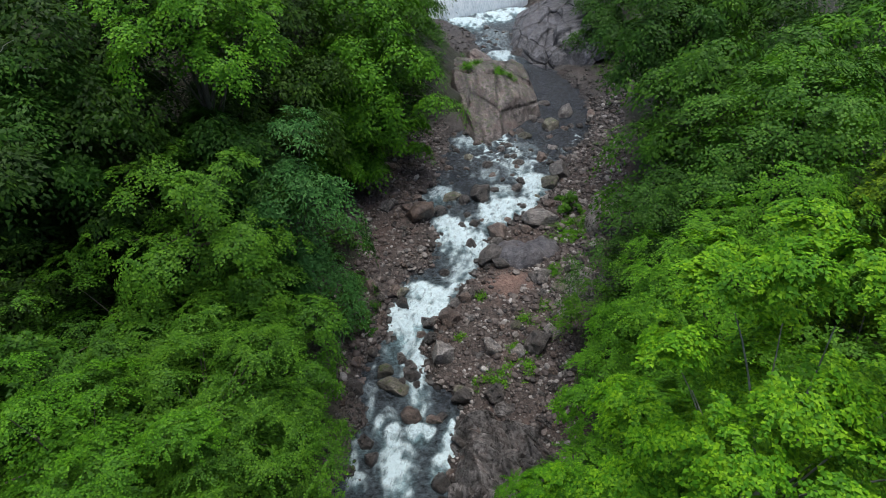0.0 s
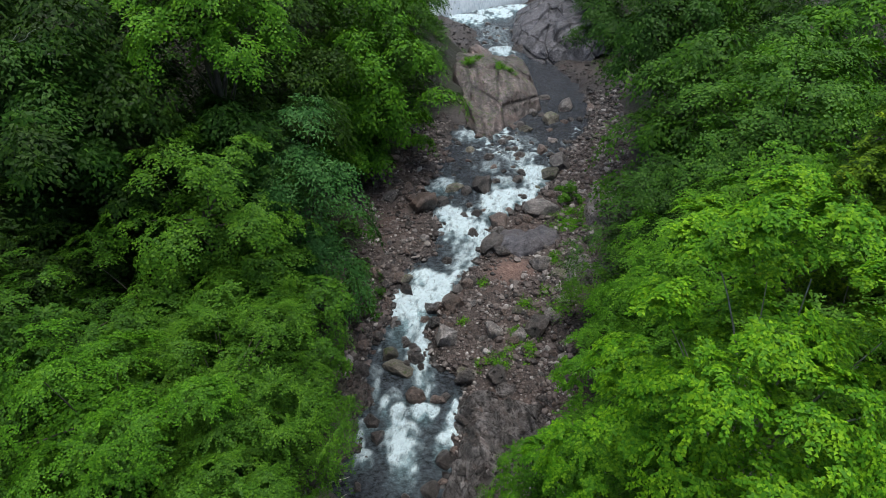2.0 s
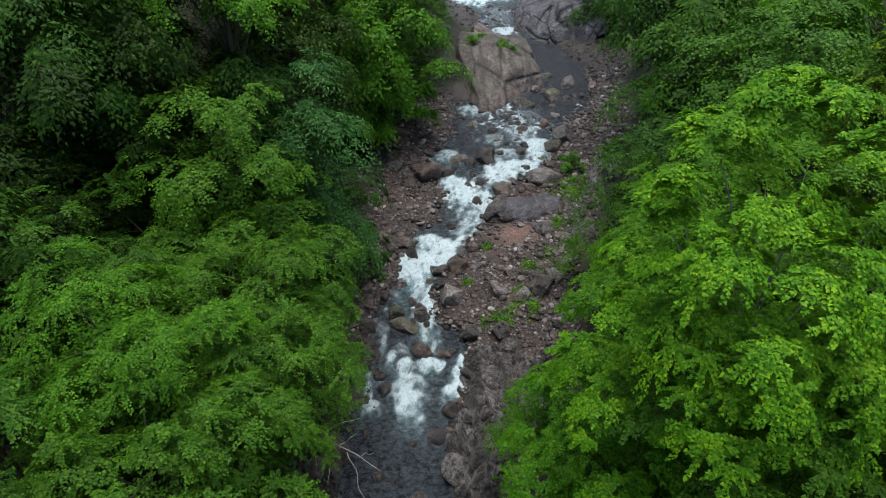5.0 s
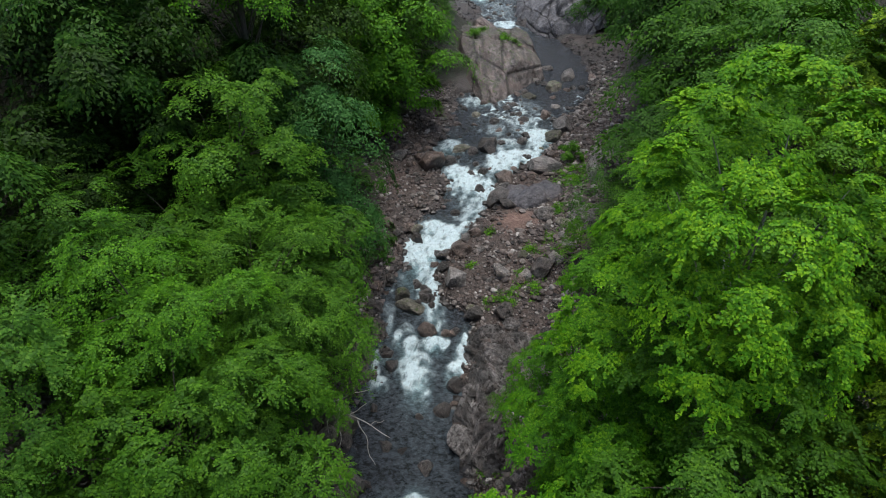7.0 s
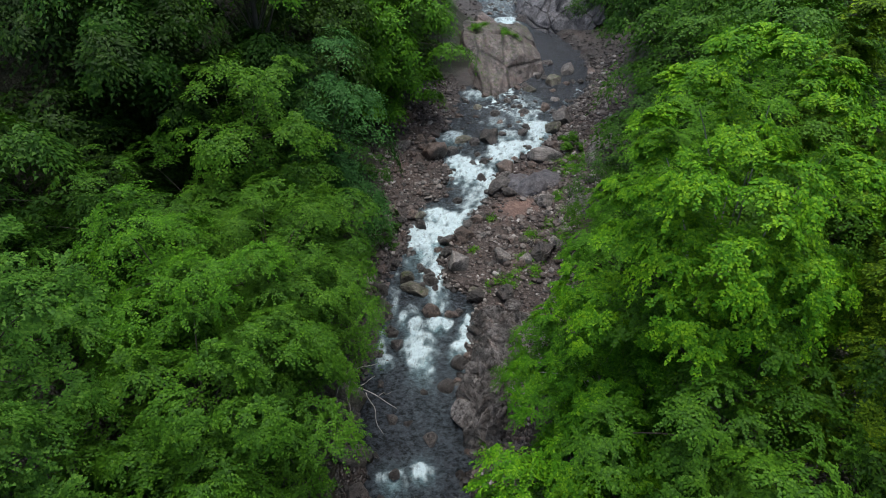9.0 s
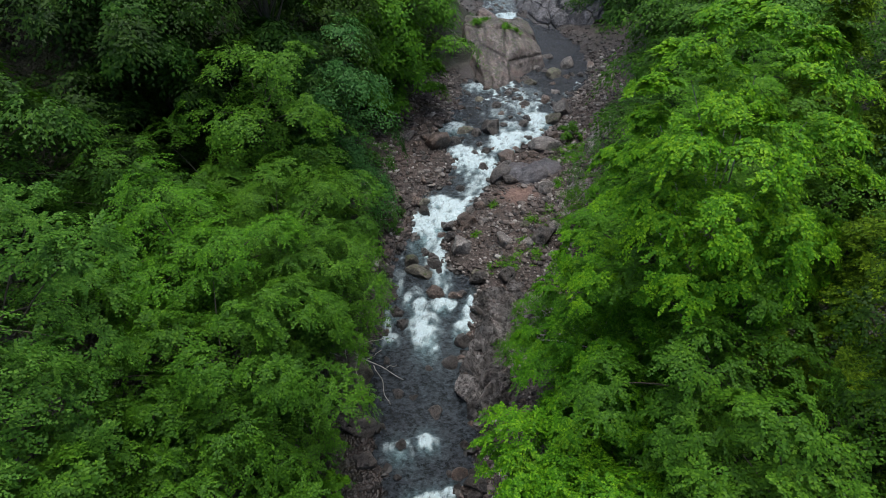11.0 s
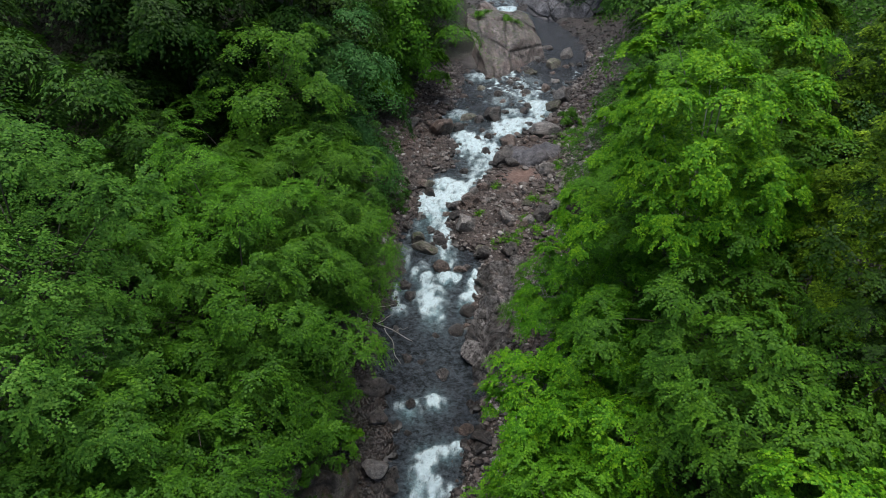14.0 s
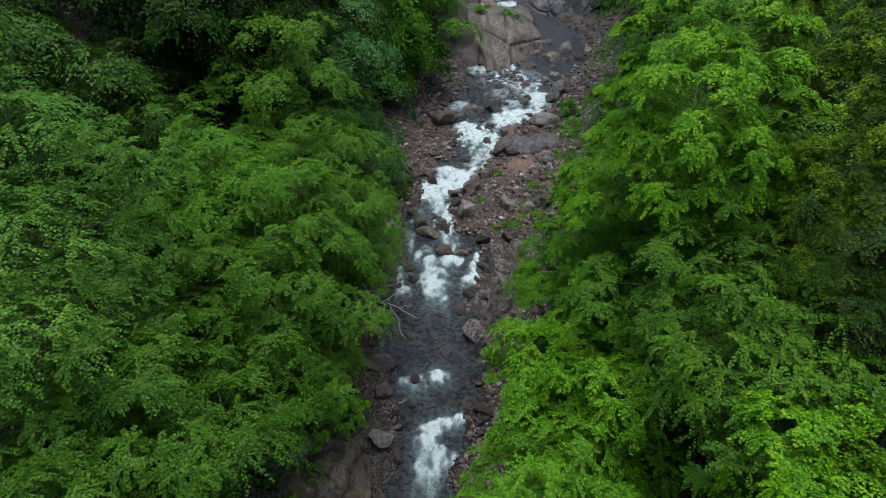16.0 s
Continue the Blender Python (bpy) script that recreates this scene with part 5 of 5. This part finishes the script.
dead_branch((-6.7, 13.4, 3.7), [
    ("stem", (-1.3, 0.6, -1.5), (0.75, -0.75, 0.1), 0.07), ("twig", (0.7, -0.75, 0.1), (3.3, -2.2, -0.3), 0.045), ("twig", (0.3, -0.4, 0.05), (2.1, 0.3, 0.1), 0.04),
    ("twig", (0.75, -0.75, 0.1), (0.95, -2.7, -0.7), 0.035), ("twig", (1.3, -1.1, 0.0), (2.1, -0.6, 0.2), 0.03), ("twig", (1.7, -1.4, -0.1), (2.7, -3.3, -0.9), 0.03),
    ("twig", (0.1, -0.3, 0.0), (0.25, -1.7, -0.8), 0.028), ("twig", (2.3, -1.7, -0.1), (3.0, -1.5, 0.1), 0.02)], "bleached dead branch reaching over the pool")
dead_branch((-17.6, 21.8, 20.6), [
    ("stem", (-2.2, -0.6, -0.6), (0.6, 0.5, 0.2), 0.06), ("twig", (0.5, 0.45, 0.2), (2.6, 0.0, 0.3), 0.04), ("twig", (-0.3, 0.1, 0.0), (0.0, 1.5, 0.9), 0.035),
    ("twig", (1.4, 0.3, 0.2), (2.4, 0.9, 0.5), 0.022), ("twig", (-0.2, 0.7, 0.4), (0.6, 1.9, 0.8), 0.02)], "pale dead limb among the tree crowns", PALE_BARK)

# the fall at the head of the reach
FALLING, n, l, p = material("falling_white_water")
pos = place(n)
st = n.new("ShaderNodeMapping")
st.inputs["Scale"].default_value = (3.0, 3.0, 0.25)
l.new(pos, st.inputs["Vector"])
veil = noise_tex(n, l, 2.0, 7, 0.6, st.outputs["Vector"])
l.new(ramp(n, l, veil.outputs["Fac"], [(0.3, (0.50, 0.58, 0.62)), (0.6, (0.80, 0.85, 0.87))]), p.inputs["Base Color"])
p.inputs["Roughness"].default_value = 0.5
bump(n, l, veil.outputs["Fac"], 0.6, 0.2, p)
U, V = np.meshgrid(np.linspace(0, 1, 60), np.linspace(0, 1, 30))
fx, fy = -2.0 + 14.5 * U, 81.5 + 9.0 * U + 3.0 * V**1.5
fz = 3.4 + 5.2 * V + 0.05 * wobble(np.stack([fx * 3, V], -1), 2.0, 31)
fy = fy + 0.18 * wobble(np.stack([fx * 2, 0.5 * V], -1), 2.0, 32)
tagged(new("waterfall", mesh_from("waterfall", np.stack([fx, fy, fz], -1).reshape(-1, 3), grid_faces(60, 30), FALLING, True)), "white curtain of falling water at a rock step", "waterfall", kind="structure")
bedrock("rock_step", 5.5, 93.5, 34.0, 9.0, 5.0, 23, SHELF, "dark rock step behind the waterfall", 310, (0, 0), 20, 0.3, 0.1, 0.5, 4.0, 0.3)
